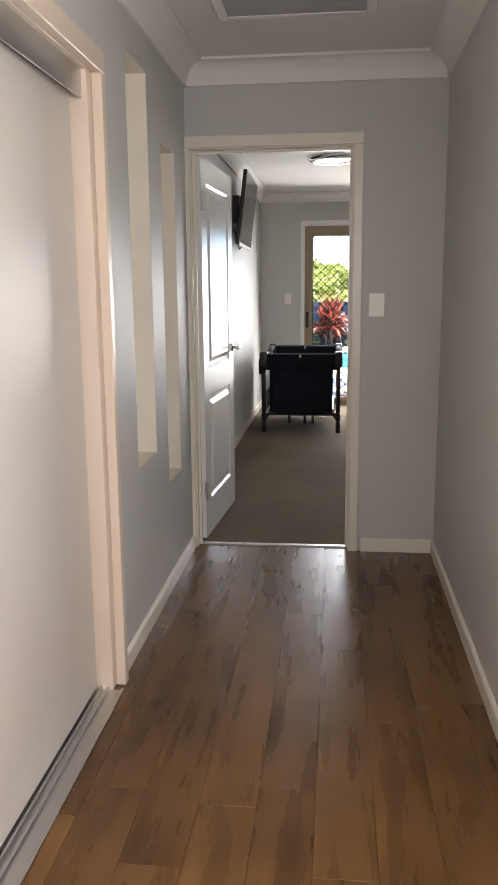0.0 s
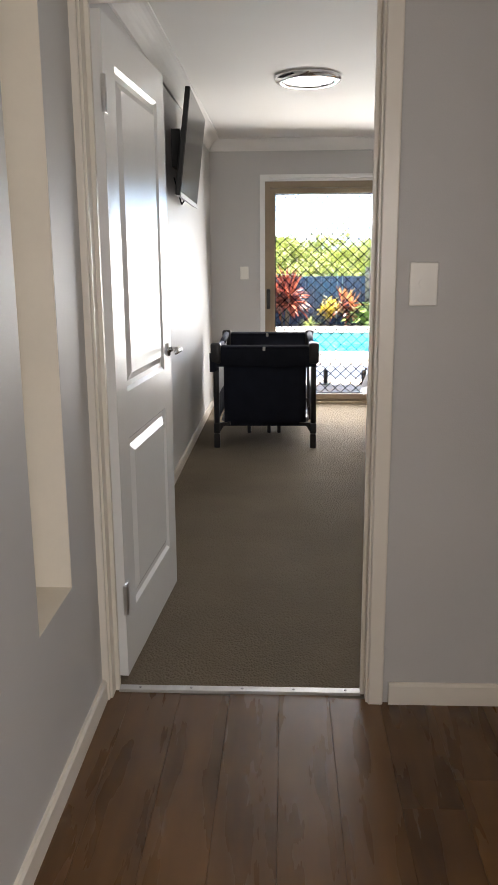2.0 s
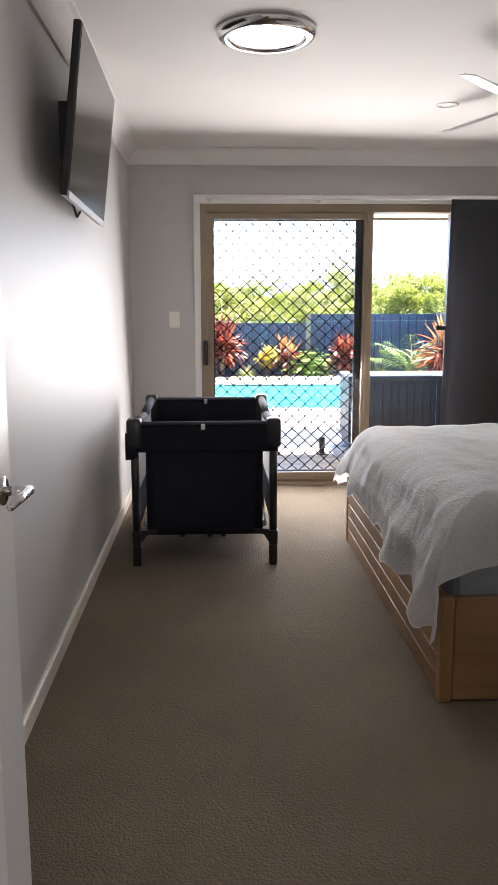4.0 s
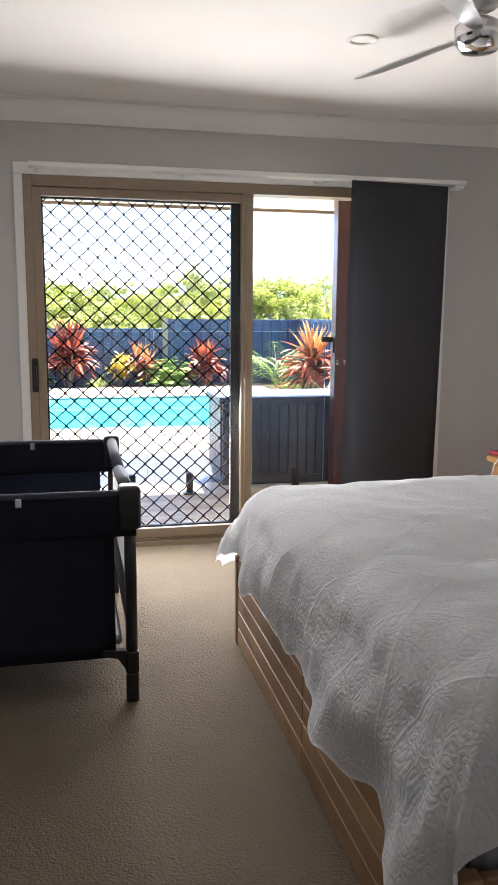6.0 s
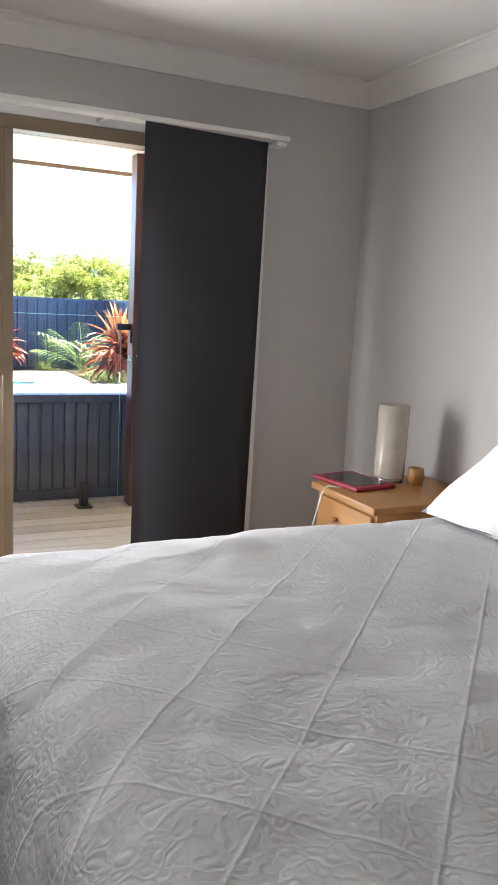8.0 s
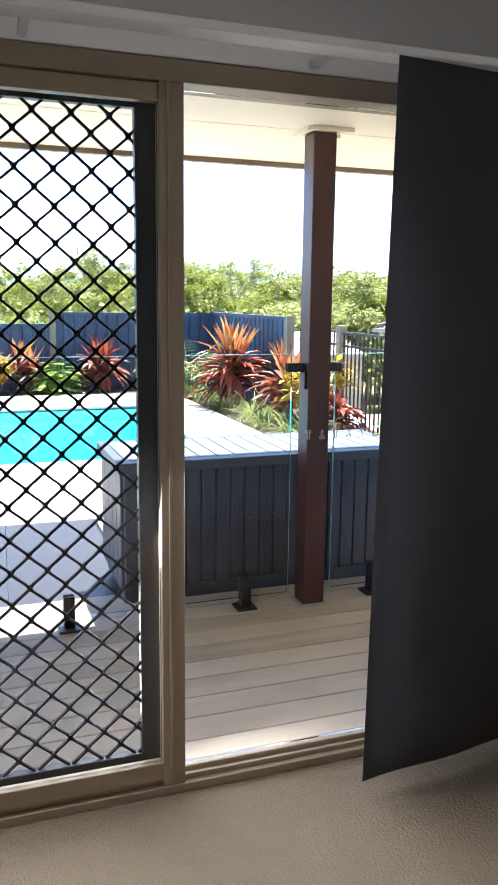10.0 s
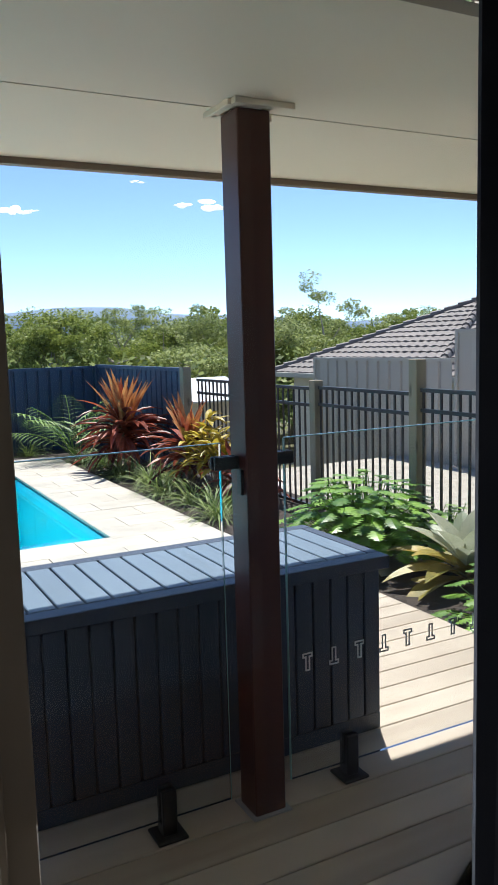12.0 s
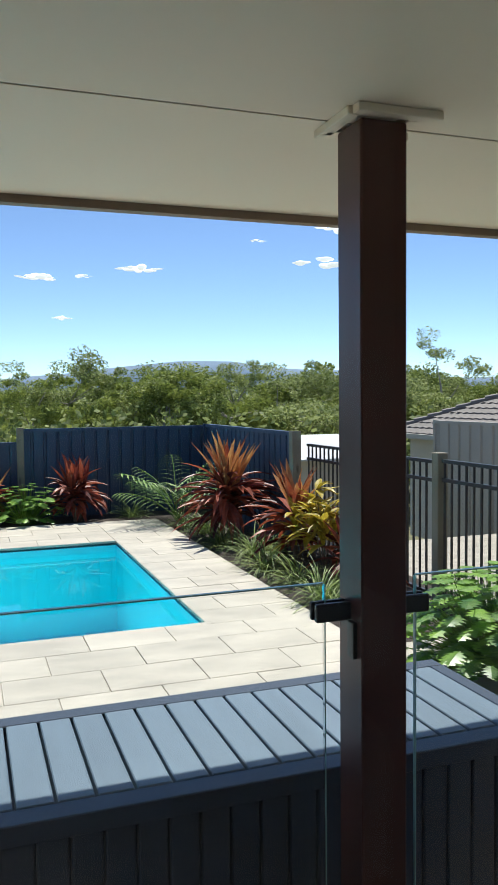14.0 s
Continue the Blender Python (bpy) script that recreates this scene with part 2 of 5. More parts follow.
# carpet with a woven loop relief
M_CARPET = mat("loop_pile_carpet", (0.185, 0.15, 0.11), 0.95, vary=0.16, scale=1.6, fine=140, spec=0.1)
_n, _l = M_CARPET.node_tree.nodes, M_CARPET.node_tree.links
_geo = [x for x in _n if x.type == "NEW_GEOMETRY"][0]
_w = _n.new("ShaderNodeTexVoronoi")
_w.inputs["Scale"].default_value = 120
_w.inputs["Randomness"].default_value = 0.85
_l.new(_geo.outputs["Position"], _w.inputs["Vector"])
_b = _n.new("ShaderNodeBump")
_b.invert = True
_b.inputs["Strength"].default_value, _b.inputs["Distance"].default_value = 0.7, 0.007
_l.new(_w.outputs["Distance"], _b.inputs["Height"])
_l.new(_b.outputs[0], _n["Principled BSDF"].inputs["Normal"])

# white quilted bed cover: square blocks with embossed scrolls
M_QUILT = mat("embossed_white_cotton", (0.88, 0.88, 0.88), 0.9, vary=0.02, scale=3, fine=300, spec=0.15)
_n, _l = M_QUILT.node_tree.nodes, M_QUILT.node_tree.links
_geo = [x for x in _n if x.type == "NEW_GEOMETRY"][0]
_mp = _n.new("ShaderNodeMapping")
_mp.inputs["Rotation"].default_value = (0, 0, 0.04)
_l.new(_geo.outputs["Position"], _mp.inputs["Vector"])
_v = _n.new("ShaderNodeTexVoronoi")
_v.inputs["Scale"].default_value = 40
_v.distance = "EUCLIDEAN"
_wn = _n.new("ShaderNodeTexNoise")
_wn.inputs["Scale"].default_value, _wn.inputs["Detail"].default_value = 9.0, 2
_l.new(_mp.outputs[0], _wn.inputs["Vector"])
_wm = _n.new("ShaderNodeVectorMath")
_wm.operation = "MULTIPLY_ADD"
_wm.inputs[1].default_value = (0.11, 0.11, 0.11)
_l.new(_wn.outputs["Color"], _wm.inputs[0])
_l.new(_mp.outputs[0], _wm.inputs[2])
_l.new(_wm.outputs[0], _v.inputs["Vector"])
_s = _n.new("ShaderNodeMath")
_s.operation = "SINE"
_k = _n.new("ShaderNodeMath")
_k.operation = "MULTIPLY"
_k.inputs[1].default_value = 10
_l.new(_v.outputs["Distance"], _k.inputs[0])
_l.new(_k.outputs[0], _s.inputs[0])
_t = _n.new("ShaderNodeTexNoise")
_t.inputs["Scale"].default_value, _t.inputs["Detail"].default_value = 13, 6
_l.new(_geo.outputs["Position"], _t.inputs["Vector"])
_a = _n.new("ShaderNodeMath")
_a.operation = "MULTIPLY_ADD"
_a.inputs[1].default_value = 4.5
_l.new(_t.outputs[0], _a.inputs[0])
_l.new(_s.outputs[0], _a.inputs[2])
_b = _n.new("ShaderNodeBump")
_b.inputs["Strength"].default_value, _b.inputs["Distance"].default_value = 0.30, 0.0019
_sep = _n.new("ShaderNodeSeparateXYZ")
_l.new(_geo.outputs["Position"], _sep.inputs[0])
_last = _a.outputs[0]
for _op in ("ADD", "SUBTRACT"):
    _q = _n.new("ShaderNodeMath")
    _q.operation = _op
    _l.new(_sep.outputs[0], _q.inputs[0])
    _l.new(_sep.outputs[1], _q.inputs[1])
    _w = _n.new("ShaderNodeMath")
    _w.operation = "MULTIPLY"
    _w.inputs[1].default_value = math.pi / 0.33
    _l.new(_q.outputs[0], _w.inputs[0])
    _c = _n.new("ShaderNodeMath")
    _c.operation = "COSINE"
    _l.new(_w.outputs[0], _c.inputs[0])
    _p = _n.new("ShaderNodeMath")
    _p.operation = "POWER"
    _p.inputs[1].default_value = 900
    _l.new(_c.outputs[0], _p.inputs[0])
    _m = _n.new("ShaderNodeMath")
    _m.operation = "MULTIPLY_ADD"
    _m.inputs[1].default_value = 3.0
    _l.new(_p.outputs[0], _m.inputs[0])
    _l.new(_last, _m.inputs[2])
    _last = _m.outputs[0]
_l.new(_last, _b.inputs["Height"])
_l.new(_b.outputs[0], _n["Principled BSDF"].inputs["Normal"])
M_LINEN = mat("white_pillow_cotton", (0.86, 0.86, 0.86), 0.9, vary=0.02, spec=0.15, bump=0.02, bump_scale=25)

# pool water: tinted by what lies under it, glossy at low angles
M_WATER = glass_mat("pool_water", (0.82, 0.96, 0.99), 0.02)
_n, _l = M_WATER.node_tree.nodes, M_WATER.node_tree.links
_t = _n.new("ShaderNodeTexNoise")
_t.inputs["Scale"].default_value = 5
_b = _n.new("ShaderNodeBump")
_b.inputs["Strength"].default_value, _b.inputs["Distance"].default_value = 0.12, 0.02
_l.new(_t.outputs[0], _b.inputs["Height"])
for _x in _n:
    if _x.type in ("BSDF_GLOSSY", "FRESNEL"):
        _l.new(_b.outputs[0], _x.inputs["Normal"])

# ---- mesh helpers ----


def box(bm, x0, y0, z0, x1, y1, z1, bevel=0.0, seg=1):
    r = bmesh.ops.create_cube(bm, size=1)
    vs = r["verts"]
    for v in vs:
        v.co = Vector(((x0 + x1) / 2 + v.co.x * (x1 - x0), (y0 + y1) / 2 + v.co.y * (y1 - y0), (z0 + z1) / 2 + v.co.z * (z1 - z0)))
    if bevel:
        es = list({e for v in vs for e in v.link_edges})
        bmesh.ops.bevel(bm, geom=es, offset=bevel, segments=seg, affect="EDGES", profile=0.5)
    return bm


def boxes(*specs, bevel=0.0, seg=1):
    bm = bmesh.new()
    for s in specs:
        box(bm, *s, bevel=bevel, seg=seg)
    return bm


def rod(bm, a, b, r0, r1=None, n=10):
    """A round bar from a to b."""
    a, b = Vector(a), Vector(b)
    d = b - a
    m = Matrix.Translation((a + b) / 2) @ d.to_track_quat("Z", "Y").to_matrix().to_4x4()
    bmesh.ops.create_cone(bm, cap_ends=True, segments=n, radius1=r0, radius2=r0 if r1 is None else r1, depth=d.length, matrix=m)
    return bm


def lathe(bm, profile, n=24, at=(0, 0, 0)):
    """Turns a profile of (radius, height) round an upright axis."""
    rings = []
    for r, z in profile:
        rings.append([bm.verts.new((at[0] + r * math.cos(2 * math.pi * k / n), at[1] + r * math.sin(2 * math.pi * k / n), at[2] + z)) for k in range(n)])
    for p, q in zip(rings, rings[1:]):
        for k in range(n):
            bm.faces.new((p[k], p[(k + 1) % n], q[(k + 1) % n], q[k]))
    return bm


def extrude_profile(bm, pts, place, length_from, length_to):
    """A bar with the section pts; place(u, v, s) gives the point at section (u, v) and length s."""
    a = [bm.verts.new(place(u, v, length_from)) for u, v in pts]
    b = [bm.verts.new(place(u, v, length_to)) for u, v in pts]
    k = len(pts)
    for i in range(k):
        bm.faces.new((a[i], a[(i + 1) % k], b[(i + 1) % k], b[i]))
    bm.faces.new(a[::-1])
    bm.faces.new(b)
    return bm


def link(name, bm, material, smooth=False):
    bmesh.ops.recalc_face_normals(bm, faces=bm.faces)
    me = bpy.data.meshes.new(name)
    bm.to_mesh(me)
    bm.free()
    me.materials.append(material)
    if smooth:
        me.shade_smooth()
    return new(name, me)


def structure(name, bm, material, label, category="", smooth=False):
    return tagged(link(name, bm, material, smooth), label, category or name.split("_")[0], kind="structure")


def part(name, bm, material, parent, label="", smooth=False):
    ob = link(name, bm, material, smooth)
    ob.parent = parent
    top = parent
    while top.parent:
        top = top.parent
    ob.matrix_parent_inverse = Matrix.Translation(top.location).inverted() if parent is top else Matrix()
    return tagged(ob, label)


def thing(name, at, label, category, group="", kind=""):
    ob = new(name)
    ob.location = at
    ob.empty_display_size = 0.1
    return tagged(ob, label, category, group, kind)


def child_mesh(name, me, parent, loc):
    """A piece that shares the mesh me, at loc in the world, under a piece of the setting that stands at the origin."""
    ob = new(name, me)
    ob.location = loc
    ob.parent = parent
    return ob

# ---- the setting: hall and bedroom ----
HX0, HX1, DY, RX0, RX1, BY, CZ = 0.475, 1.745, 4.30, 0.35, 3.865, 9.69, 2.44
WT = 0.11
structure("floor_room", boxes((RX0 - 0.1, DY + 0.055, -0.1, RX1 + 0.1, BY + 0.02, 0.0)), M_CARPET, "beige loop pile carpet of the bedroom", "floor")
hall_floor = structure("floor_hall", boxes((HX0 - 0.75, -2.5, -0.1, HX1 + 0.1, DY + 0.055, -0.012)), M_GROUT, "dark timber laminate floor of the hall", "floor")
structure("ceiling_hall", boxes((HX0 - 0.8, -2.6, CZ, HX1 + 0.1, DY + 0.05, CZ + 0.1)), M_CEIL, "white plaster hall ceiling", "ceiling")
structure("ceiling_room", boxes((RX0 - 0.1, DY + 0.05, CZ, RX1 + 0.1, BY + 0.1, CZ + 0.1)), M_CEIL, "white plaster bedroom ceiling", "ceiling")
# door wall with its opening
OX0, OX1, OZ = 0.502, 1.298, 2.042
structure("wall_door", boxes((RX0 - 0.1, DY, 0, OX0 - 0.02, DY + WT, CZ), (OX1 + 0.02, DY, 0, RX1 + 0.1, DY + WT, CZ), (OX0 - 0.02, DY, OZ + 0.02, OX1 + 0.02, DY + WT, CZ)),
          M_WALL, "pale grey painted wall with a doorway", "wall")
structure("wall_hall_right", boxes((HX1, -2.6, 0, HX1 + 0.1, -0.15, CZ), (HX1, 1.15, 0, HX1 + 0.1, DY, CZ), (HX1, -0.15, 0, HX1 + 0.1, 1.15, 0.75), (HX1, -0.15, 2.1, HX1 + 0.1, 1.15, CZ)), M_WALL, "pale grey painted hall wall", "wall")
structure("wall_hall_end", boxes((HX0 - 0.8, -2.6, 0, HX1, -2.5, CZ)), M_WALL, "pale grey painted wall at the hall's end", "wall")
# unseen window, added so the hall's fill lamp has an opening
window = thing("window_1", (HX1 + 0.05, 0.5, 0.75), "unseen white framed hall window, added as an opening for fill light", "window", kind="structure")
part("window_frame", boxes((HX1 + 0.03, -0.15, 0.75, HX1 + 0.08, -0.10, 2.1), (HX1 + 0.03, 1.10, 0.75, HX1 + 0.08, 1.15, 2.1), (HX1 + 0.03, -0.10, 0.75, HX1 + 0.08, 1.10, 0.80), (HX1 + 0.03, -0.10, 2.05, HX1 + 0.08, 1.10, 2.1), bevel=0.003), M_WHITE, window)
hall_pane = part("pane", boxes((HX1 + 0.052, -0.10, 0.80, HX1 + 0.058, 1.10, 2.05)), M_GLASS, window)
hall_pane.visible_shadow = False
# slotted hall wall
SLOTS = [(3.162, 3.487, 0.686, 2.2), (3.715, 4.01, 0.495, 1.986)]
bm = bmesh.new()
ys = 2.79
X0, X1 = HX0 - 0.12, HX0
for (a, b, z0, z1) in SLOTS:
    box(bm, X0, ys, 0, X1, a, CZ)
    box(bm, X0, a, 0, X1, b, z0)
    box(bm, X0, a, z1, X1, b, CZ)
    ys = b
box(bm, X0, ys, 0, X1, DY, CZ)
box(bm, X0, -2.5, 2.085, X1, 2.79, CZ)
structure("wall_hall_left", bm, M_WALL, "pale grey painted wall with tall narrow niches", "wall")
structure("wall_hall_left_back", boxes((X0 - 0.05, 2.845, 0, X0, DY, CZ)), M_REVEAL, "cream painted back of the niches", "wall")
bm = bmesh.new()
for (a, b, z0, z1) in SLOTS:
    box(bm, X0 + 0.001, b - 0.004, z0, X1 - 0.001, b, z1)
    box(bm, X0 + 0.001, a, z0, X1 - 0.001, a + 0.004, z1)
    box(bm, X0 + 0.001, a + 0.004, z0, X1 - 0.001, b - 0.004, z0 + 0.004)
    box(bm, X0 + 0.001, a + 0.004, z1 - 0.004, X1 - 0.001, b - 0.004, z1)
structure("trim_niche", bm, M_REVEAL, "cream painted reveals of the wall niches", "trim")
# bedroom walls
structure("wall_room_left", boxes((RX0 - 0.1, DY + WT, 0, RX0, BY, CZ)), M_WALL, "pale grey painted bedroom wall", "wall")
structure("wall_room_right", boxes((RX1, DY + WT, 0, RX1 + 0.1, BY, CZ)), M_WALL, "pale grey painted wall behind the bed", "wall")
SX0, SX1, SZ = 0.86, 3.15, 2.068
structure("wall_back", boxes((RX0 - 0.1, BY, 0, SX0, BY + 0.1, CZ), (SX1, BY, 0, RX1 + 0.1, BY + 0.1, CZ), (SX0, BY, SZ, SX1, BY + 0.1, CZ)),
          M_WALL, "pale grey painted wall with the sliding door opening", "wall")
structure("wall_outside", boxes((-5.0, BY + 0.1, -0.4, SX0 - 0.02, BY + 0.2, 2.6), (SX1 + 0.065, BY + 0.1, -0.4, 9.0, BY + 0.2, 2.6), (SX0 - 0.02, BY + 0.1, SZ + 0.02, SX1 + 0.065, BY + 0.2, 2.6)),
          M_BRICK, "cream rendered outer house wall", "wall")
structure("roof_house", boxes((-5.2, -3.0, 2.62, 9.2, BY + 0.2, 2.75)), M_TILE, "roof over the house", "roof")
# cove cornice
COVE = [(0.0, 0.0), (0.105, 0.0), (0.105, -0.012)] + [(0.105 - 0.09 * math.sin(k * math.pi / 16), -0.105 + 0.093 * math.cos(k * math.pi / 16)) for k in range(1, 8)] + [(0.012, -0.105), (0.0, -0.105)]


def cornice(name, runs):
    bm = bmesh.new()
    for kind, at, s0, s1, sign in runs:
        if kind == "x":
            extrude_profile(bm, COVE, lambda u, v, s: (s, at + sign * u, CZ + v), s0, s1)
        else:
            extrude_profile(bm, COVE, lambda u, v, s: (at + sign * u, s, CZ + v), s0, s1)
    return structure(name, bm, M_CEIL, "white cove cornice", "cornice")


cornice("trim_cornice_hall", [("x", DY, HX0, HX1, -1), ("y", HX1, -2.5, DY, -1), ("y", HX0, -2.5, DY, 1)])
cornice("trim_cornice_room", [("x", BY, RX0, RX1, -1), ("y", RX0, DY + WT, BY, 1), ("y", RX1, DY + WT, BY, -1), ("x", DY + WT, RX0, RX1, 1)])


def baseboard(name, runs):
    bm = bmesh.new()
    prof = [(0, 0), (0.014, 0), (0.014, 0.062), (0.008, 0.07), (0, 0.07)]
    for kind, at, s0, s1, sign in runs:
        if kind == "x":
            extrude_profile(bm, prof, lambda u, v, s: (s, at + sign * u, v), s0, s1)
        else:
            extrude_profile(bm, prof, lambda u, v, s: (at + sign * u, s, v), s0, s1)
    return structure(name, bm, M_TRIM, "cream painted skirting board", "baseboard")


baseboard("baseboard_hall", [("x", DY, OX1 + 0.07, HX1 - 0.014, -1), ("y", HX1, -2.5, DY, -1), ("y", HX0, 2.795, DY - 0.016, 1)])
baseboard("baseboard_room", [("y", RX0, DY + WT, BY, 1), ("y", RX1, DY + WT, BY, -1), ("x", BY, RX0 + 0.014, SX0 - 0.05, -1), ("x", BY, SX1 + 0.05, RX1 - 0.014, -1), ("x", DY + WT, OX1 + 0.07, RX1 - 0.014, 1)])
# jamb lining and architraves of the doorway
structure("trim_door_jamb", boxes((OX0 - 0.02, DY - 0.002, 0, OX0, DY + WT + 0.002, OZ + 0.02), (OX1, DY - 0.002, 0, OX1 + 0.02, DY + WT + 0.002, OZ + 0.02),
          (OX0, DY - 0.002, OZ, OX1, DY + WT + 0.002, OZ + 0.02), (OX0, DY + 0.045, 0, OX0 + 0.012, DY + 0.065, OZ), (OX1 - 0.012, DY + 0.045, 0, OX1, DY + 0.065, OZ),
          (OX0 + 0.012, DY + 0.045, OZ - 0.012, OX1 - 0.012, DY + 0.065, OZ)), M_TRIM, "cream painted door jamb with a stop", "trim")
bm = bmesh.new()
for y0, y1 in ((DY - 0.018, DY - 0.002), (DY + WT + 0.002, DY + WT + 0.018)):
    box(bm, OX0 - 0.052 if y0 < DY else OX0 - 0.06, y0, 0, OX0 - 0.006, y1, OZ + 0.006, 0.004, 2)
    box(bm, OX1 + 0.006, y0, 0, OX1 + 0.052, y1, OZ + 0.006, 0.004, 2)
    box(bm, OX0 - 0.052, y0 + 0.0005, OZ + 0.006, OX1 + 0.052, y1, OZ + 0.062, 0.004, 2)
structure("trim_architrave", bm, M_TRIM, "cream painted door architrave", "trim")
strip = thing("threshold_strip", (0.9, DY + 0.055, 0), "brushed aluminium carpet strip across the doorway", "threshold strip")
bm = bmesh.new()
extrude_profile(bm, [(-0.022, 0.0), (-0.014, 0.006), (0.014, 0.007), (0.022, 0.0)], lambda u, v, s: (s, DY + 0.055 + u, v), OX0 + 0.012, OX1 - 0.012)
part("bar", bm, M_ALU, strip)
for k in range(5):
    bm = bmesh.new()
    rod(bm, (0.58 + k * 0.165, DY + 0.055, 0.006), (0.58 + k * 0.165, DY + 0.055, 0.0085), 0.004)
    part("screw", bm, M_GREYMET, strip)

# ---- panel door, standing open against the bedroom wall ----
door = thing("door_1", (0.515, DY + WT + 0.01, 0), "white two-panel interior door standing open", "door", kind="structure")
L, H, T = 0.815, 2.02, 0.036
W = Matrix.Translation((0.530, DY + WT + 0.006, 0.012)) @ Matrix.Rotation(radians(86.2), 4, "Z")


def moved(bm, m):
    bmesh.ops.transform(bm, matrix=m, verts=bm.verts)
    return bm


def panel_ring(bm, x0, x1, z0, z1, y, out):
    """A raised and fielded panel on the face at y, whose outside looks along out."""
    steps = [(0.0, 0.0), (0.012, 0.010), (0.03, 0.010), (0.055, -0.002)]
    rings = []
    for inset, depth in steps:
        rings.append([bm.verts.new((x, y - out * depth, z)) for x, z in ((x0 + inset, z0 + inset), (x1 - inset, z0 + inset), (x1 - inset, z1 - inset), (x0 + inset, z1 - inset))])
    for p, q in zip(rings, rings[1:]):
        for k in range(4):
            bm.faces.new((p[k], p[(k + 1) % 4], q[(k + 1) % 4], q[k]))
    bm.faces.new(rings[-1])


PZ = ((0.20, 0.78), (0.93, 1.90))
bm = boxes((0, 0, 0, 0.13, T, H), (L - 0.13, 0, 0, L, T, H), (0.13, 0, 0, L - 0.13, T, PZ[0][0]), (0.13, 0, PZ[0][1], L - 0.13, T, PZ[1][0]), (0.13, 0, PZ[1][1], L - 0.13, T, H))
part("leaf_frame", moved(bm, W), M_WHITE, door)
for z0, z1 in PZ:
    bm = bmesh.new()
    panel_ring(bm, 0.13, L - 0.13, z0, z1, 0.0, -1)
    panel_ring(bm, 0.13, L - 0.13, z0, z1, T, 1)
    part("panel", moved(bm, W), M_WHITE, door)
for side in (-1, 1):
    y = 0 if side < 0 else T
    bm = bmesh.new()
    rod(bm, (L - 0.06, y, 1.0), (L - 0.06, y + side * 0.008, 1.0), 0.026, n=24)
    rod(bm, (L - 0.06, y + side * 0.008, 1.0), (L - 0.06, y + side * 0.05, 1.0), 0.009, n=12)
    rod(bm, (L - 0.055, y + side * 0.05, 1.0), (L - 0.17, y + side * 0.054, 0.998), 0.010, 0.007, n=12)
    part("door_handle", moved(bm, W), M_CHROME, door, "chrome lever handle", True)
for z in (0.22, 1.75):
    bm = boxes((-0.012, -0.004, z, 0.035, 0.003, z + 0.1), bevel=0.001)
    rod(bm, (-0.006, -0.006, z), (-0.006, -0.006, z + 0.1), 0.006)
    part("hinge", moved(bm, W), M_ALU, door, "steel butt hinge")

# ---- sliding wardrobe door in the hall ----
ward = thing("wardrobe_door", (0.42, 1.5, 0), "tall satin beige sliding wardrobe door in its track", "wardrobe door", kind="structure")
part("door_panel", boxes((0.395, -2.4, 0.02, 0.420, 2.695, 1.99), bevel=0.002), M_DOORPANEL, ward)
part("floor_track", boxes((0.375, -2.4, -0.01, 0.51, 2.71, 0.004), (0.375, -2.4, 0.004, 0.385, 2.71, 0.016), (0.428, -2.4, 0.004, 0.434, 2.71, 0.016), (0.452, -2.4, 0.004, 0.458, 2.71, 0.014), (0.500, -2.4, 0.004, 0.51, 2.71, 0.010)), M_ALU, ward, "aluminium floor track")
part("head_track", boxes((0.37, -2.4, 2.0, 0.455, 2.71, 2.02), (0.425, -2.4, 1.955, 0.431, 2.71, 2.0), (0.449, -2.4, 1.935, 0.455, 2.71, 2.0)), M_ALU, ward, "aluminium head track")
structure("trim_wardrobe", boxes((0.35, 2.71, 0, 0.472, 2.79, 2.02), (0.472, 2.752, 0, 0.506, 2.792, 2.02), (0.35, -2.4, 2.02, 0.472, 2.79, 2.085), (0.472, -2.4, 2.02, 0.506, 2.792, 2.087), bevel=0.003), M_PEACH, "cream timber frame of the wardrobe opening", "trim")
structure("wall_wardrobe_back", boxes((-0.3, -2.5, 0, -0.2, 2.79, CZ), (-0.2, 2.79, 0, 0.35, 2.84, CZ)), M_WALL, "plain wardrobe inside wall", "wall")

# ---- hall and room fittings ----
vent = thing("ceiling_vent", (1.055, 3.36, CZ), "grey slatted return air vent in a white frame", "vent")
part("frame", boxes((0.745, 3.07, CZ - 0.014, 0.785, 3.66, CZ), (1.33, 3.07, CZ - 0.014, 1.37, 3.66, CZ), (0.785, 3.07, CZ - 0.014, 1.33, 3.11, CZ), (0.785, 3.62, CZ - 0.014, 1.33, 3.66, CZ), bevel=0.003), M_WHITE, vent)
part("backing", boxes((0.785, 3.11, CZ - 0.002, 1.33, 3.62, CZ)), M_BLACK, vent)
for k in range(17):
    y = 3.12 + k * 0.03
    bm = bmesh.new()
    extrude_profile(bm, [(0, -0.003), (0.002, -0.003), (0.024, -0.012), (0.022, -0.012)], lambda u, v, s: (s, y + u, CZ + v), 0.785, 1.33)
    part("slat", bm, M_GREYMET, vent)


def light_switch(x, y, z, name="light_switch", w=0.078, h=0.118):
    t = thing(name, (x, y, z), "white plastic wall light switch plate", "light switch", "light switches")
    part("plate", boxes((x - w / 2, y - 0.009, z - h / 2, x + w / 2, y, z + h / 2), bevel=0.003, seg=2), M_SWITCH, t)
    bm = bmesh.new()
    rod(bm, (x, y - 0.009, z), (x, y - 0.013, z), 0.014, n=20)
    part("button", bm, M_SWITCH, t)
    return t


light_switch(1.426, DY, 1.283)
light_switch(0.664, BY, 1.25)

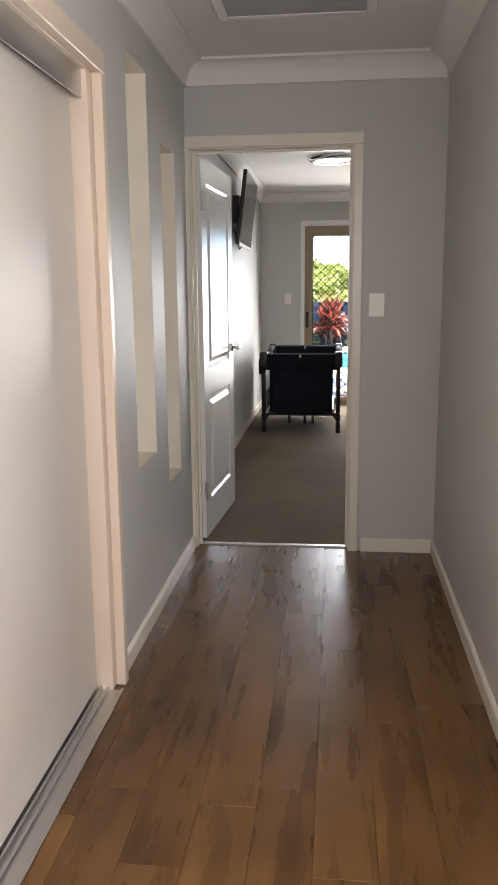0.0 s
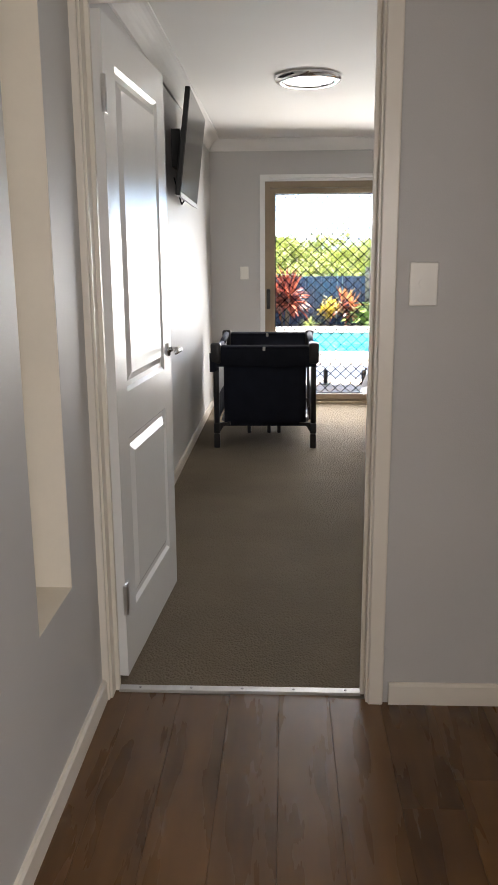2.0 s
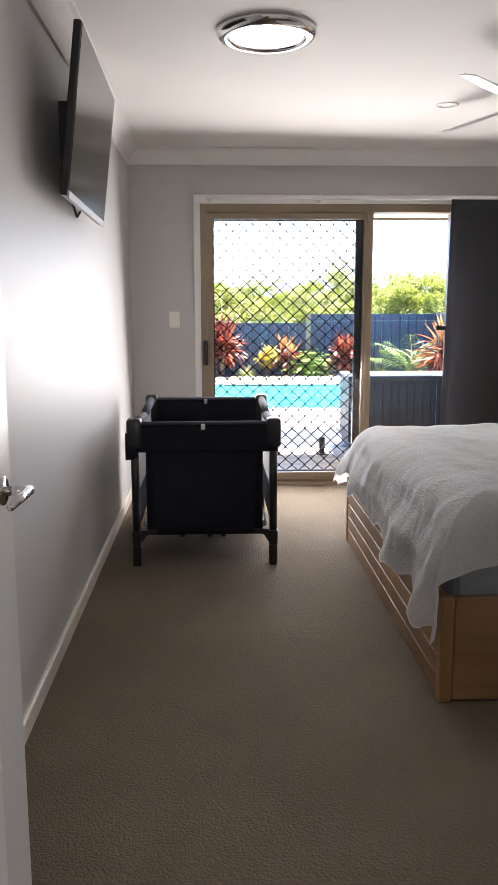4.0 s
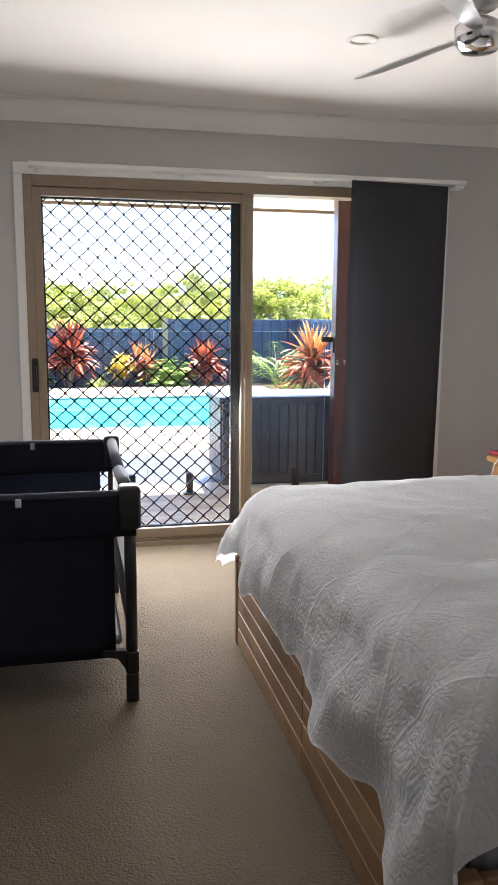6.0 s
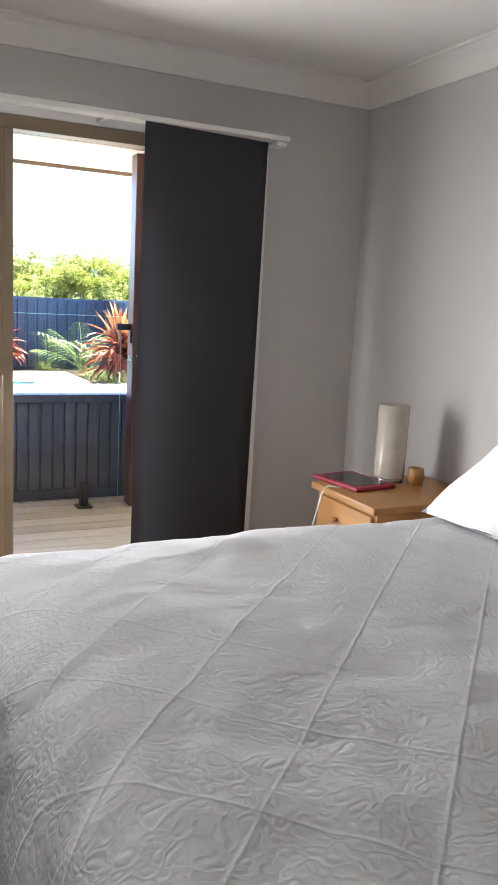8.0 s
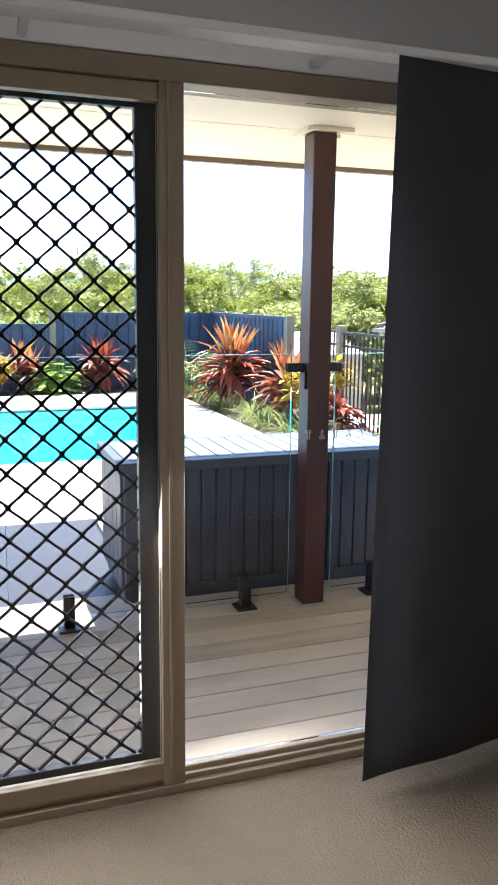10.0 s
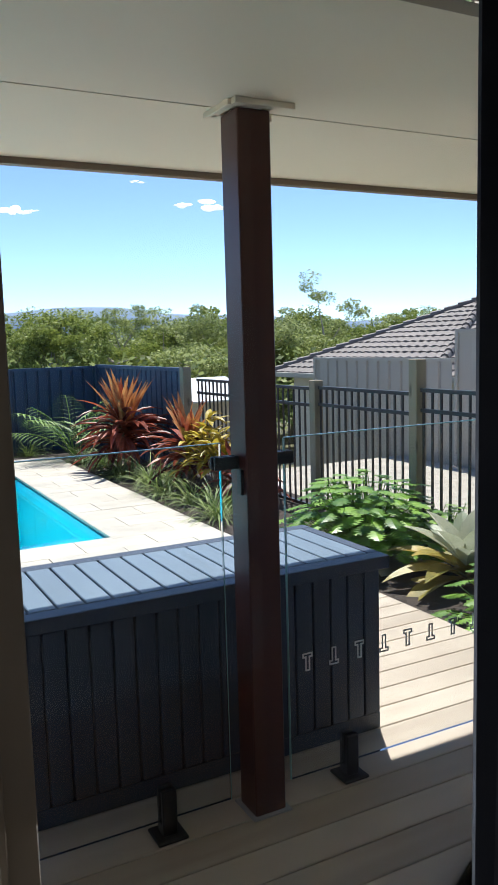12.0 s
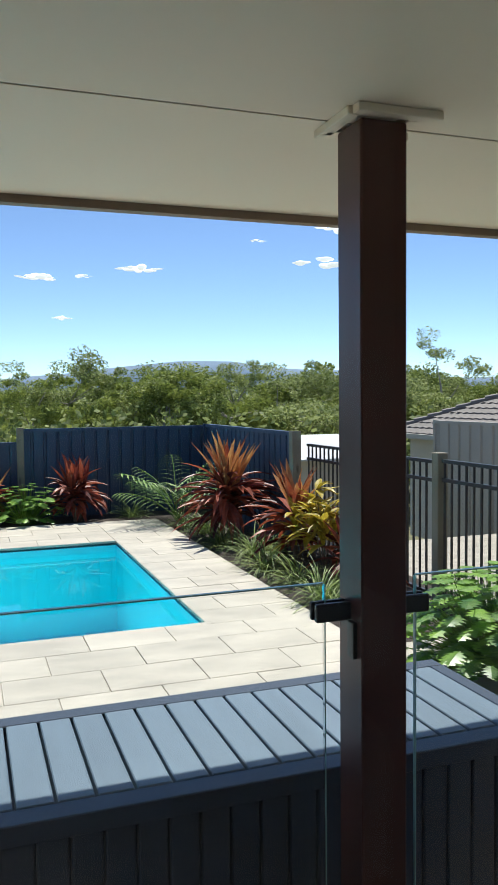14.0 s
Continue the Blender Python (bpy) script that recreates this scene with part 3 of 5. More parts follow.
tv = thing("television", (0.40, 7.35, 2.03), "black flat television on a swivel wall arm", "television")
WT_TV = Matrix.Translation((0.485, 7.15, 1.996)) @ Matrix.Rotation(radians(1.0), 4, "Z") @ Matrix.Rotation(radians(7), 4, "Y")
part("housing", moved(boxes((-0.028, -0.51, -0.285, 0.0, 0.51, 0.285), (-0.052, -0.33, -0.25, -0.028, 0.33, 0.10), bevel=0.006, seg=2), WT_TV), M_PLASTIC, tv)
part("screen", moved(boxes((0.0, -0.50, -0.265, 0.002, 0.50, 0.277)), WT_TV), M_SCREEN, tv, "dark glossy screen")
part("bezel", moved(boxes((-0.001, -0.51, -0.292, 0.006, 0.51, -0.268)), WT_TV), M_GREYMET, tv, "grey lower edge strip")
part("wall_arm", boxes((RX0, 7.130, 1.92, 0.405, 7.290, 2.14), (0.405, 7.190, 2.0, 0.45, 7.220, 2.05), (0.43, 7.100, 1.93, 0.442, 7.130, 2.15), (0.43, 7.280, 1.93, 0.442, 7.310, 2.15), bevel=0.002), M_BLACK, tv)
bm = bmesh.new()
for a, b in (((0.44, 7.150, 1.75), (0.40, 7.180, 1.70)), ((0.40, 7.180, 1.70), (0.36, 7.150, 1.86)), ((0.45, 7.070, 1.77), (0.43, 7.100, 1.72))):
    rod(bm, a, b, 0.005, n=6)
part("cable", bm, M_PLASTIC, tv)

round_light = thing("ceiling_light", (1.181, 7.235, CZ), "round ceiling light with a brushed metal ring and lit diffuser", "ceiling light")
bm = bmesh.new()
lathe(bm, [(0.205, 0.0), (0.205, -0.012), (0.195, -0.03), (0.165, -0.038), (0.15, -0.03), (0.15, -0.02)], 48, (1.181, 7.235, CZ))
part("ring", bm, M_CHROME, round_light, "brushed metal ring", True)
bm = bmesh.new()
lathe(bm, [(0.152, -0.022), (0.12, -0.032), (0.07, -0.038), (0.0005, -0.04)], 40, (1.181, 7.235, CZ))
part("diffuser", bm, glow("lit_diffuser", (0.95, 1.0, 1.0), 0.12), round_light, "lit white diffuser", True)
down = thing("downlight", (2.256, 8.384, CZ), "small recessed white downlight", "downlight")
bm = bmesh.new()
lathe(bm, [(0.062, 0.0), (0.06, -0.006), (0.048, -0.007), (0.045, 0.004)], 32, (2.256, 8.384, CZ))
part("rim", bm, M_WHITE, down, "", True)
bm = bmesh.new()
lathe(bm, [(0.046, -0.001), (0.0005, -0.001)], 24, (2.256, 8.384, CZ))
part("lens", bm, M_SWITCH, down, "frosted lens")

# ceiling fan
FAN = Vector((2.485, 7.85, 2.285))
fan = thing("ceiling_fan", (FAN.x, FAN.y, CZ), "brushed metal ceiling fan with three blades", "ceiling fan")
bm = bmesh.new()
lathe(bm, [(0.0005, 0.155), (0.07, 0.155), (0.075, 0.12), (0.04, 0.10), (0.0005, 0.10)], 24, FAN)
part("canopy", bm, M_ALU, fan, "", True)
bm = bmesh.new()
rod(bm, FAN + Vector((0, 0, 0.11)), FAN + Vector((0, 0, 0.05)), 0.012)
part("down_rod", bm, M_ALU, fan)
bm = bmesh.new()
lathe(bm, [(0.0005, 0.07), (0.05, 0.07), (0.085, 0.05), (0.085, 0.0), (0.06, -0.03), (0.0005, -0.04)], 32, FAN)
part("motor", bm, M_CHROME, fan, "", True)
for k in range(3):
    bm = bmesh.new()
    outline = [(0.07, -0.03), (0.14, -0.045), (0.4, -0.065), (0.62, -0.058), (0.65, -0.02), (0.64, 0.03), (0.4, 0.055), (0.14, 0.04), (0.07, 0.03)]
    up = [bm.verts.new((x, y, 0.034 - y * 0.25)) for x, y in outline]
    lo = [bm.verts.new((x, y, 0.028 - y * 0.25)) for x, y in outline]
    bm.faces.new(up)
    bm.faces.new(lo[::-1])
    for i in range(len(outline)):
        j = (i + 1) % len(outline)
        bm.faces.new((up[j], up[i], lo[i], lo[j]))
    part("blade", moved(bm, Matrix.Translation(FAN) @ Matrix.Rotation(radians(109 + 120 * k), 4, "Z")), M_ALU, fan, "brushed metal blade")

# ---- sliding glass door ----
slider = thing("sliding_door", (1.8, BY, 0), "bronze framed sliding glass door with a diamond security screen", "sliding door", kind="structure")
FY0, FY1 = BY - 0.012, BY + 0.112
part("outer_frame", boxes((SX0, FY0, 0, SX0 + 0.045, FY1, SZ), (SX1 - 0.045, FY0, 0, SX1, FY1, SZ), (SX0 + 0.045, FY0, SZ - 0.055, SX1 - 0.045, FY1, SZ), (SX0 + 0.045, FY0, 0, SX1 - 0.045, FY1, 0.028), (SX0 + 0.045, FY0 + 0.02, 0.028, SX1 - 0.045, FY0 + 0.03, 0.045), (SX0 + 0.045, FY0 + 0.06, 0.028, SX1 - 0.045, FY0 + 0.07, 0.045), bevel=0.002), M_BRONZE, slider)
part("mullion", boxes((2.045, FY0 + 0.002, 0.028, 2.112, FY0 + 0.045, SZ - 0.055), (2.065, FY0 - 0.004, 0.028, 2.076, FY0 + 0.002, SZ - 0.055), bevel=0.002), M_BRONZE, slider)
part("glass_frame", boxes((SX0 + 0.046, FY0 + 0.005, 0.05, SX0 + 0.09, FY0 + 0.04, SZ - 0.06), (SX0 + 0.09, FY0 + 0.005, 0.05, 2.044, FY0 + 0.04, 0.105), (SX0 + 0.09, FY0 + 0.005, SZ - 0.105, 2.044, FY0 + 0.04, SZ - 0.06), bevel=0.002), M_BRONZE, slider)
pane = part("pane", boxes((SX0 + 0.09, FY0 + 0.02, 0.105, 2.044, FY0 + 0.026, SZ - 0.105)), M_GLASS, slider)
pane.visible_shadow = False
fixed = part("fixed_pane", boxes((2.113, FY0 + 0.075, 0.05, SX1 - 0.046, FY0 + 0.081, SZ - 0.056)), M_GLASS, slider)
fixed.visible_shadow = False
# a row of small outlined safety marks on the fixed pane, every second one upside down
for k in range(8):
    x, z, up = 2.52 + k * 0.0455, 1.062, 1 if k % 2 == 0 else -1
    y = FY0 + 0.0735
    bm = bmesh.new()
    for u0, v0, u1, v1 in ((-0.0085, 0.0115, 0.0085, 0.0135), (-0.0085, 0.0065, -0.0065, 0.0115), (0.0065, 0.0065, 0.0085, 0.0115), (-0.0065, 0.0065, -0.002, 0.0085),
                           (0.002, 0.0065, 0.0065, 0.0085), (-0.004, -0.0115, -0.002, 0.0065), (0.002, -0.0115, 0.004, 0.0065), (-0.004, -0.0135, 0.004, -0.0115)):
        box(bm, x + u0, y - 0.0005, z + min(up * v0, up * v1), x + u1, y + 0.0005, z + max(up * v0, up * v1))
    part("safety_mark", bm, M_LINING, slider, "small white outlined glass marker")
GX0, GX1, GZ0, GZ1, GY = SX0 + 0.088, 2.006, 0.10, 1.965, FY0 + 0.085
part("screen_frame", boxes((SX0 + 0.05, GY - 0.015, 0.05, GX0 + 0.01, GY + 0.015, 2.005), (GX1 - 0.01, GY - 0.015, 0.05, 2.06, GY + 0.015, 2.005), (GX0, GY - 0.015, 0.05, GX1, GY + 0.015, GZ0 + 0.008), (GX0, GY - 0.015, GZ1 - 0.008, GX1, GY + 0.015, 2.005), bevel=0.002), M_BLACK, slider, "black screen door frame")
# the diamond grille: wavy strands that touch their neighbours at each knot
bm = bmesh.new()
PITCH, RISE = 0.0985, 0.094
cols = int((GX1 - GX0) / (PITCH / 2)) + 2
for c in range(cols):
    x_mid = GX0 + (c - 0.5) * PITCH / 2
    pts = []
    steps = int((GZ1 - GZ0) / (RISE / 8)) + 1
    for i in range(steps + 1):
        z = GZ0 + (GZ1 - GZ0) * i / steps
        ph = (z - GZ0) / RISE * 2 * math.pi
        wv = math.cos(ph) + 0.10 * math.cos(3 * ph)
        x = x_mid + (1 if c % 2 else -1) * wv * PITCH / 4 / 1.1
        pts.append((min(GX1, max(GX0, x)), z))
    h = 0.005
    prev = None
    for x, z in pts:
        ring = [bm.verts.new((x - h, GY - h, z)), bm.verts.new((x + h, GY - h, z)), bm.verts.new((x + h, GY + h, z)), bm.verts.new((x - h, GY + h, z))]
        if prev:
            for k in range(4):
                bm.faces.new((prev[k], prev[(k + 1) % 4], ring[(k + 1) % 4], ring[k]))
        prev = ring
for c in range(cols):
    for r in range(int((GZ1 - GZ0) / RISE) * 2 + 2):
        if (c + r) % 2 == 0:
            continue
        x, z = GX0 + c * PITCH / 2, GZ0 + r * RISE / 2
        if GX0 < x < GX1 and GZ0 < z < GZ1:
            rod(bm, (x, GY, z - 0.008), (x, GY, z + 0.008), 0.0085, n=6)
part("diamond_grille", bm, M_GRILLE, slider, "black diamond security grille")
HX = SX0 + 0.032
bm = boxes((HX - 0.02, FY0 - 0.014, 0.915, HX + 0.016, FY0 + 0.004, 1.10), bevel=0.008, seg=2)
box(bm, HX - 0.008, FY0 - 0.045, 0.95, HX + 0.006, FY0 - 0.014, 1.06, 0.006, 2)
part("pull_handle", bm, M_PLASTIC, slider, "black pull handle")
structure("trim_slider", boxes((SX0 - 0.048, BY - 0.016, 0, SX0 - 0.001, BY, SZ + 0.002), (SX1 + 0.001, BY - 0.016, 0, SX1 + 0.048, BY, SZ + 0.002), (SX0 - 0.048, BY - 0.0165, SZ + 0.002, SX1 + 0.048, BY, SZ + 0.062), bevel=0.003), M_WHITE, "white architrave round the sliding door", "trim")
# panel blind on its rail
blind = thing("panel_blind", (2.93, 9.5, 0.05), "charcoal cloth panel blind drawn aside on a white rail", "blind")
part("rail", boxes((0.90, 9.46, 2.078, 3.30, 9.545, 2.100), bevel=0.003), M_LINING, blind, "slim white rail")
part("rail_end", boxes((3.235, 9.47, 2.056, 3.29, 9.54, 2.076), bevel=0.003), M_LINING, blind)
for x in (0.92, 1.70, 2.46, 3.26):
    part("rail_bracket", boxes((x, 9.547, 2.08, x + 0.02, BY - 0.018, 2.098)), M_LINING, blind)
bm = bmesh.new()
N, K = 24, 10
vs = {}
for i in range(N + 1):
    for k in range(K + 1):
        z = 0.06 + (2.076 - 0.06) * i / N
        x = 2.612 + 0.612 * k / K - 0.015 * (1 - i / N)
        vs[i, k] = bm.verts.new((x, 9.458 + 0.075 * k / K + 0.012 * (1 - i / N) + 0.006 * math.sin(k * 0.9 + z) * (1 - i / N), z))
for i in range(N):
    for k in range(K):
        bm.faces.new((vs[i, k], vs[i, k + 1], vs[i + 1, k + 1], vs[i + 1, k]))
bmesh.ops.solidify(bm, geom=bm.faces[:], thickness=0.006)
part("cloth", bm, M_CURTAIN, blind, "", True)
part("back_cloth", boxes((2.685, 9.585, 0.06, 3.2, 9.591, 2.07)), M_CURTAIN, blind, "second charcoal panel stacked behind")
part("lining", boxes((2.82, 9.556, 0.07, 3.243, 9.562, 2.076)), M_LINING, blind, "white lining edge")

# ---- travel cot ----
cot = thing("travel_cot", (0.89, 8.35, 0), "navy blue folding travel cot on black legs", "travel cot")
CX0, CX1, CY0, CY1, CH = 0.545, 1.256, 7.815, 8.94, 0.768
for x in (CX0, CX1):
    for y in (CY0, CY1):
        sx = 1 if x == CX0 else -1
        bm = boxes((x - 0.022, y - 0.022, 0.0, x + 0.022, y + 0.022, 0.11), bevel=0.006)
        box(bm, x - 0.024, y - 0.024, 0.11, x + 0.024, y + 0.024, 0.19, 0.008, 2)
        extrude_profile(bm, [(0.0, 0.19), (0.10, 0.195), (0.10, 0.175), (0.05, 0.165), (0.028, 0.13), (0.0, 0.09)], lambda u, v, s: (x + sx * u, y + s, v), -0.014, 0.014)
        part("leg_foot", bm, M_PLASTIC, cot)
        bm = bmesh.new()
        rod(bm, (x, y, 0.15), (x, y, CH - 0.04), 0.021, n=14)
        part("leg", bm, M_PLASTIC, cot, "", True)
        part("corner_cap", boxes((x - 0.038, y - 0.04, CH - 0.14, x + 0.038, y + 0.04, CH + 0.012), bevel=0.018, seg=3), M_PLASTIC, cot, "", True)


def sag_panel(x0, y0, x1, y1, z0, z1, out, bow=0.012, thick=0.006, sag=0.0):
    bm = bmesh.new()
    n, k = 14, 10
    g = {}
    d = Vector((x1 - x0, y1 - y0, 0)).normalized()
    nrm = Vector((d.y, -d.x, 0)) * out
    for i in range(n + 1):
        for j in range(k + 1):
            u, v = i / n, j / k
            p = Vector((x0 + (x1 - x0) * u, y0 + (y1 - y0) * u, z0 + (z1 - z0) * v - sag * math.sin(math.pi * u) * v))
            p += nrm * bow * (math.sin(math.pi * u) * math.sin(math.pi * v) + 0.25 * noise.noise((u * 3 + x0, v * 3, y0)))
            g[i, j] = bm.verts.new(p)
    for i in range(n):
        for j in range(k):
            bm.faces.new((g[i, j], g[i + 1, j], g[i + 1, j + 1], g[i, j + 1]))
    bmesh.ops.solidify(bm, geom=bm.faces[:], thickness=thick)
    return bm


for y in (CY0, CY1):
    part("end_panel", sag_panel(CX0 + 0.055, y, CX1 - 0.055, y, 0.165, CH - 0.09, 1), M_FABRIC, cot, "", True)
    part("end_rail", boxes((CX0 + 0.03, y - 0.026, CH - 0.125, CX1 - 0.03, y + 0.026, CH - 0.006), bevel=0.02, seg=3), M_FABRIC, cot, "padded navy rail", True)
    part("flap", sag_panel(CX0 - 0.02, y - 0.03, CX1 + 0.02, y - 0.03, CH - 0.16, CH - 0.02, 1, 0.006), M_FABRIC, cot, "", True)
    part("latch_tab", boxes((0.885, y - 0.034 - 0.002, CH - 0.045, 0.905, y - 0.030, CH - 0.015), bevel=0.003), M_ALU, cot, "small metal latch tab")
for x in (CX0, CX1):
    bm = bmesh.new()
    rod(bm, (x, CY0, CH - 0.02), (x, 8.37, CH - 0.05), 0.024, n=12)
    rod(bm, (x, 8.37, CH - 0.05), (x, CY1, CH - 0.02), 0.024, n=12)
    part("side_rail", bm, M_FABRIC, cot, "", True)
    net = part("side_net", sag_panel(x, CY0 + 0.05, x, CY1 - 0.05, 0.36, CH - 0.06, 1, 0.004, 0.002), M_MESH, cot, "fine black net side")
    part("side_skirt", sag_panel(x, CY0 + 0.05, x, CY1 - 0.05, 0.17, 0.37, 1, 0.006), M_FABRIC, cot, "", True)
part("mattress", boxes((CX0 + 0.03, CY0 + 0.04, 0.19, CX1 - 0.03, CY1 - 0.04, 0.225), bevel=0.01), M_COTVINYL, cot, "grey vinyl mattress")
part("strap", sag_panel(CX0 - 0.045, CY0 - 0.03, CX0 + 0.02, CY0 - 0.01, CH - 0.2, CH - 0.06, 1, 0.02), M_FABRIC, cot, "loose cloth flap", True)
for x in (0.76, 0.92, 1.0):
    part("base_leg", boxes((x - 0.014, 8.33, 0, x + 0.014, 8.40, 0.19), bevel=0.005), M_PLASTIC, cot)

# ---- bed ----
BX0, BX1, BY0, BY1 = 1.712, 3.78, 6.285, 8.245
bed = thing("bed", (2.7, 7.27, 0), "low pine bed frame with board sides and headboard", "bed")
for y in (BY0 + 0.02, BY1 - 0.02):
    part("corner_post", boxes((BX0, y - 0.02, 0, BX0 + 0.045, y + 0.02, 0.375), bevel=0.004), M_PINEZ, bed)
bw = 0.071
mid = 7.27
for r in range(5):
    z = 0.006 + r * (bw + 0.003)
    for y0, y1 in ((BY0 + 0.042, mid - 0.002), (mid + 0.002, BY1 - 0.042)):
        part("foot_board", boxes((BX0 + 0.004, y0, z, BX0 + 0.03, y1, z + bw), bevel=0.003), M_PINE, bed)
for y in (BY0 + 0.003, BY1 - 0.027):
    part("side_board", boxes((BX0 + 0.047, y, 0.006, BX1, y + 0.024, 0.375), bevel=0.003), M_PINEX, bed)
for k in range(9):
    y = BY0 - 0.12 + k * 0.2495
    part("head_slat", boxes((BX1 + 0.005, y, 0.0, BX1 + 0.035, y + 0.243, 1.11), bevel=0.004), M_PINEZ, bed)
part("head_cap", boxes((BX1 - 0.01, BY0 - 0.14, 1.112, BX1 + 0.05, 8.42, 1.155), bevel=0.006), M_PINE, bed)
mattress = thing("mattress", (2.7, 7.27, 0.3), "thick mattress under the white cover", "mattress")
part("body", boxes((BX0 + 0.05, BY0 + 0.05, 0.3, BX1, BY1 - 0.04, 0.62), bevel=0.05, seg=3), mat("grey_mattress_ticking", (0.30, 0.33, 0.36), 0.9, vary=0.1), mattress)

cover = thing("bed_cover", (2.7, 7.27, 0.62), "rumpled white embossed cotton bed cover hanging over the bed", "bed cover")
bm = bmesh.new()
NU, NV = 130, 150
TOPZ = 0.685
U0, U1 = -0.46, 1.62
V0, V1 = -0.17, (BY1 - BY0) + 0.2
EX0, EY0, EY1 = BX0 + 0.03, BY0 + 0.03, BY1 - 0.03


def roll_over(d, radius=0.15):
    """How far in from the edge, and how far down, the cloth lies at d metres inside the edge."""
    arc = radius - d
    if arc <= 0:
        return d, 0.0
    if arc < radius * math.pi / 2:
        t = arc / radius
        return radius - radius * math.sin(t), radius * (1 - math.cos(t))
    return 0.0, radius + (arc - radius * math.pi / 2)


def drape(u, v):
    """The point of the cover at u metres from the foot edge and v metres from the near side edge."""
    wide = EY1 - EY0
    iu, du = roll_over(u)
    iv, dv = roll_over(v) if v < wide / 2 else roll_over(wide - v)
    hang_u, hang_v = max(0.0, du - 0.12), max(0.0, dv - 0.12)
    fold = 0.5 + 0.5 * math.sin(10.5 * v + 1.3 * math.sin(3.1 * v))
    fold_v = 0.5 + 0.5 * math.sin(9.0 * u + 0.7)
    x = EX0 + iu - 0.02 - 0.03 * min(1, hang_u / 0.1) - 0.24 * hang_u * fold - 0.22 * min(hang_u, hang_v)
    out = 0.02 + 0.02 * min(1, hang_v / 0.1) + 0.14 * hang_v * fold_v + 0.15 * min(hang_u, hang_v)
    y = EY0 + iv - out if v < wide / 2 else EY1 - iv + out
    flat = max(0.0, 1 - du / 0.1) * max(0.0, 1 - dv / 0.1)
    z = TOPZ - max(du, dv) - 0.15 * min(du, dv)
    soft = min(max(u, 0) / 0.6, max(v, 0) / 0.5, max(wide - v, 0) / 0.6, 1.0)
    z += 0.02 * soft
    rumple = noise.noise((u * 1.6, v * 1.6, 3.1)) * 0.014 + noise.noise((u * 4.5, v * 3.2, 1.7)) * 0.009 + noise.noise((u * 11, v * 8, 0.3)) * 0.006 + noise.noise((u * 9 + v * 5, v * 14 - u * 4, 2.3)) * 0.005
    z += rumple * (0.4 + 0.6 * flat)
    x -= rumple * (1 - flat) * 1.7
    # soft ridges where the cloth is pushed together
    z += flat * 0.014 * math.exp(-((v - 1.50 - 0.22 * u) / 0.05) ** 2) * math.exp(-((u - 0.70) / 0.16) ** 2)
    z += flat * 0.013 * math.exp(-((v - 1.05 + 0.3 * u) / 0.05) ** 2) * math.exp(-((u - 1.0) / 0.18) ** 2)
    return x, y, max(z, 0.02)


grid = {}
for i in range(NU + 1):
    for j in range(NV + 1):
        v = V0 + (V1 - V0) * j / NV
        f = j / NV
        hem = -(0.215 + 0.15 * (1 - f) ** 1.3 + 0.018 * math.sin(v * 13) + 0.012 * math.sin(v * 31))
        u = hem + (U1 - hem) * (i / NU)
        if v < 0:
            v = v * (1.0 - 0.62 * min(1, max(0, (u + 0.1) / 0.7))) * 1.0
        grid[i, j] = bm.verts.new(drape(u, v))
for i in range(NU):
    for j in range(NV):
        bm.faces.new((grid[i, j], grid[i + 1, j], grid[i + 1, j + 1], grid[i, j + 1]))
bmesh.ops.solidify(bm, geom=bm.faces[:], thickness=0.008)
part("cloth", bm, M_QUILT, cover, "", True)

def pillow(at, lean, turn, label):
    t = thing("pillow", at, label, "pillow", "bed pillows")
    bm = bmesh.new()
    n, k = 26, 18
    for side in (1, -1):
        g = {}
        for i in range(n + 1):
            for j in range(k + 1):
                u, v = i / n * 2 - 1, j / k * 2 - 1
                fat = 0.095 * (max(0, 1 - abs(u) ** 2.6) ** 0.55) * (max(0, 1 - abs(v) ** 2.6) ** 0.55)
                pull = 1 - 0.07 * (1 - abs(v)) * abs(u) ** 3
                pull2 = 1 - 0.09 * (1 - abs(u)) * abs(v) ** 3
                wr = 0.006 * noise.noise((u * 3 + at[1], v * 3, side)) * (1 - abs(u * v))
                g[i, j] = bm.verts.new((u * 0.36 * pull, side * (fat + wr), v * 0.24 * pull2 + 0.24))
        for i in range(n):
            for j in range(k):
                bm.faces.new((g[i, j], g[i + 1, j], g[i + 1, j + 1], g[i, j + 1]))
    bmesh.ops.remove_doubles(bm, verts=bm.verts, dist=0.0008)
    m = Matrix.Translation(at) @ Matrix.Rotation(radians(turn), 4, "Z") @ Matrix.Rotation(radians(lean), 4, "X")
    part("case", moved(bm, m), M_LINEN, t, "", True)
    return t


pillow((3.14, 7.74, 0.715), 56, 90, "plump white cotton pillow leaning on the headboard")
pillow((3.14, 6.92, 0.715), 56, 90, "plump white cotton pillow leaning on the headboard")

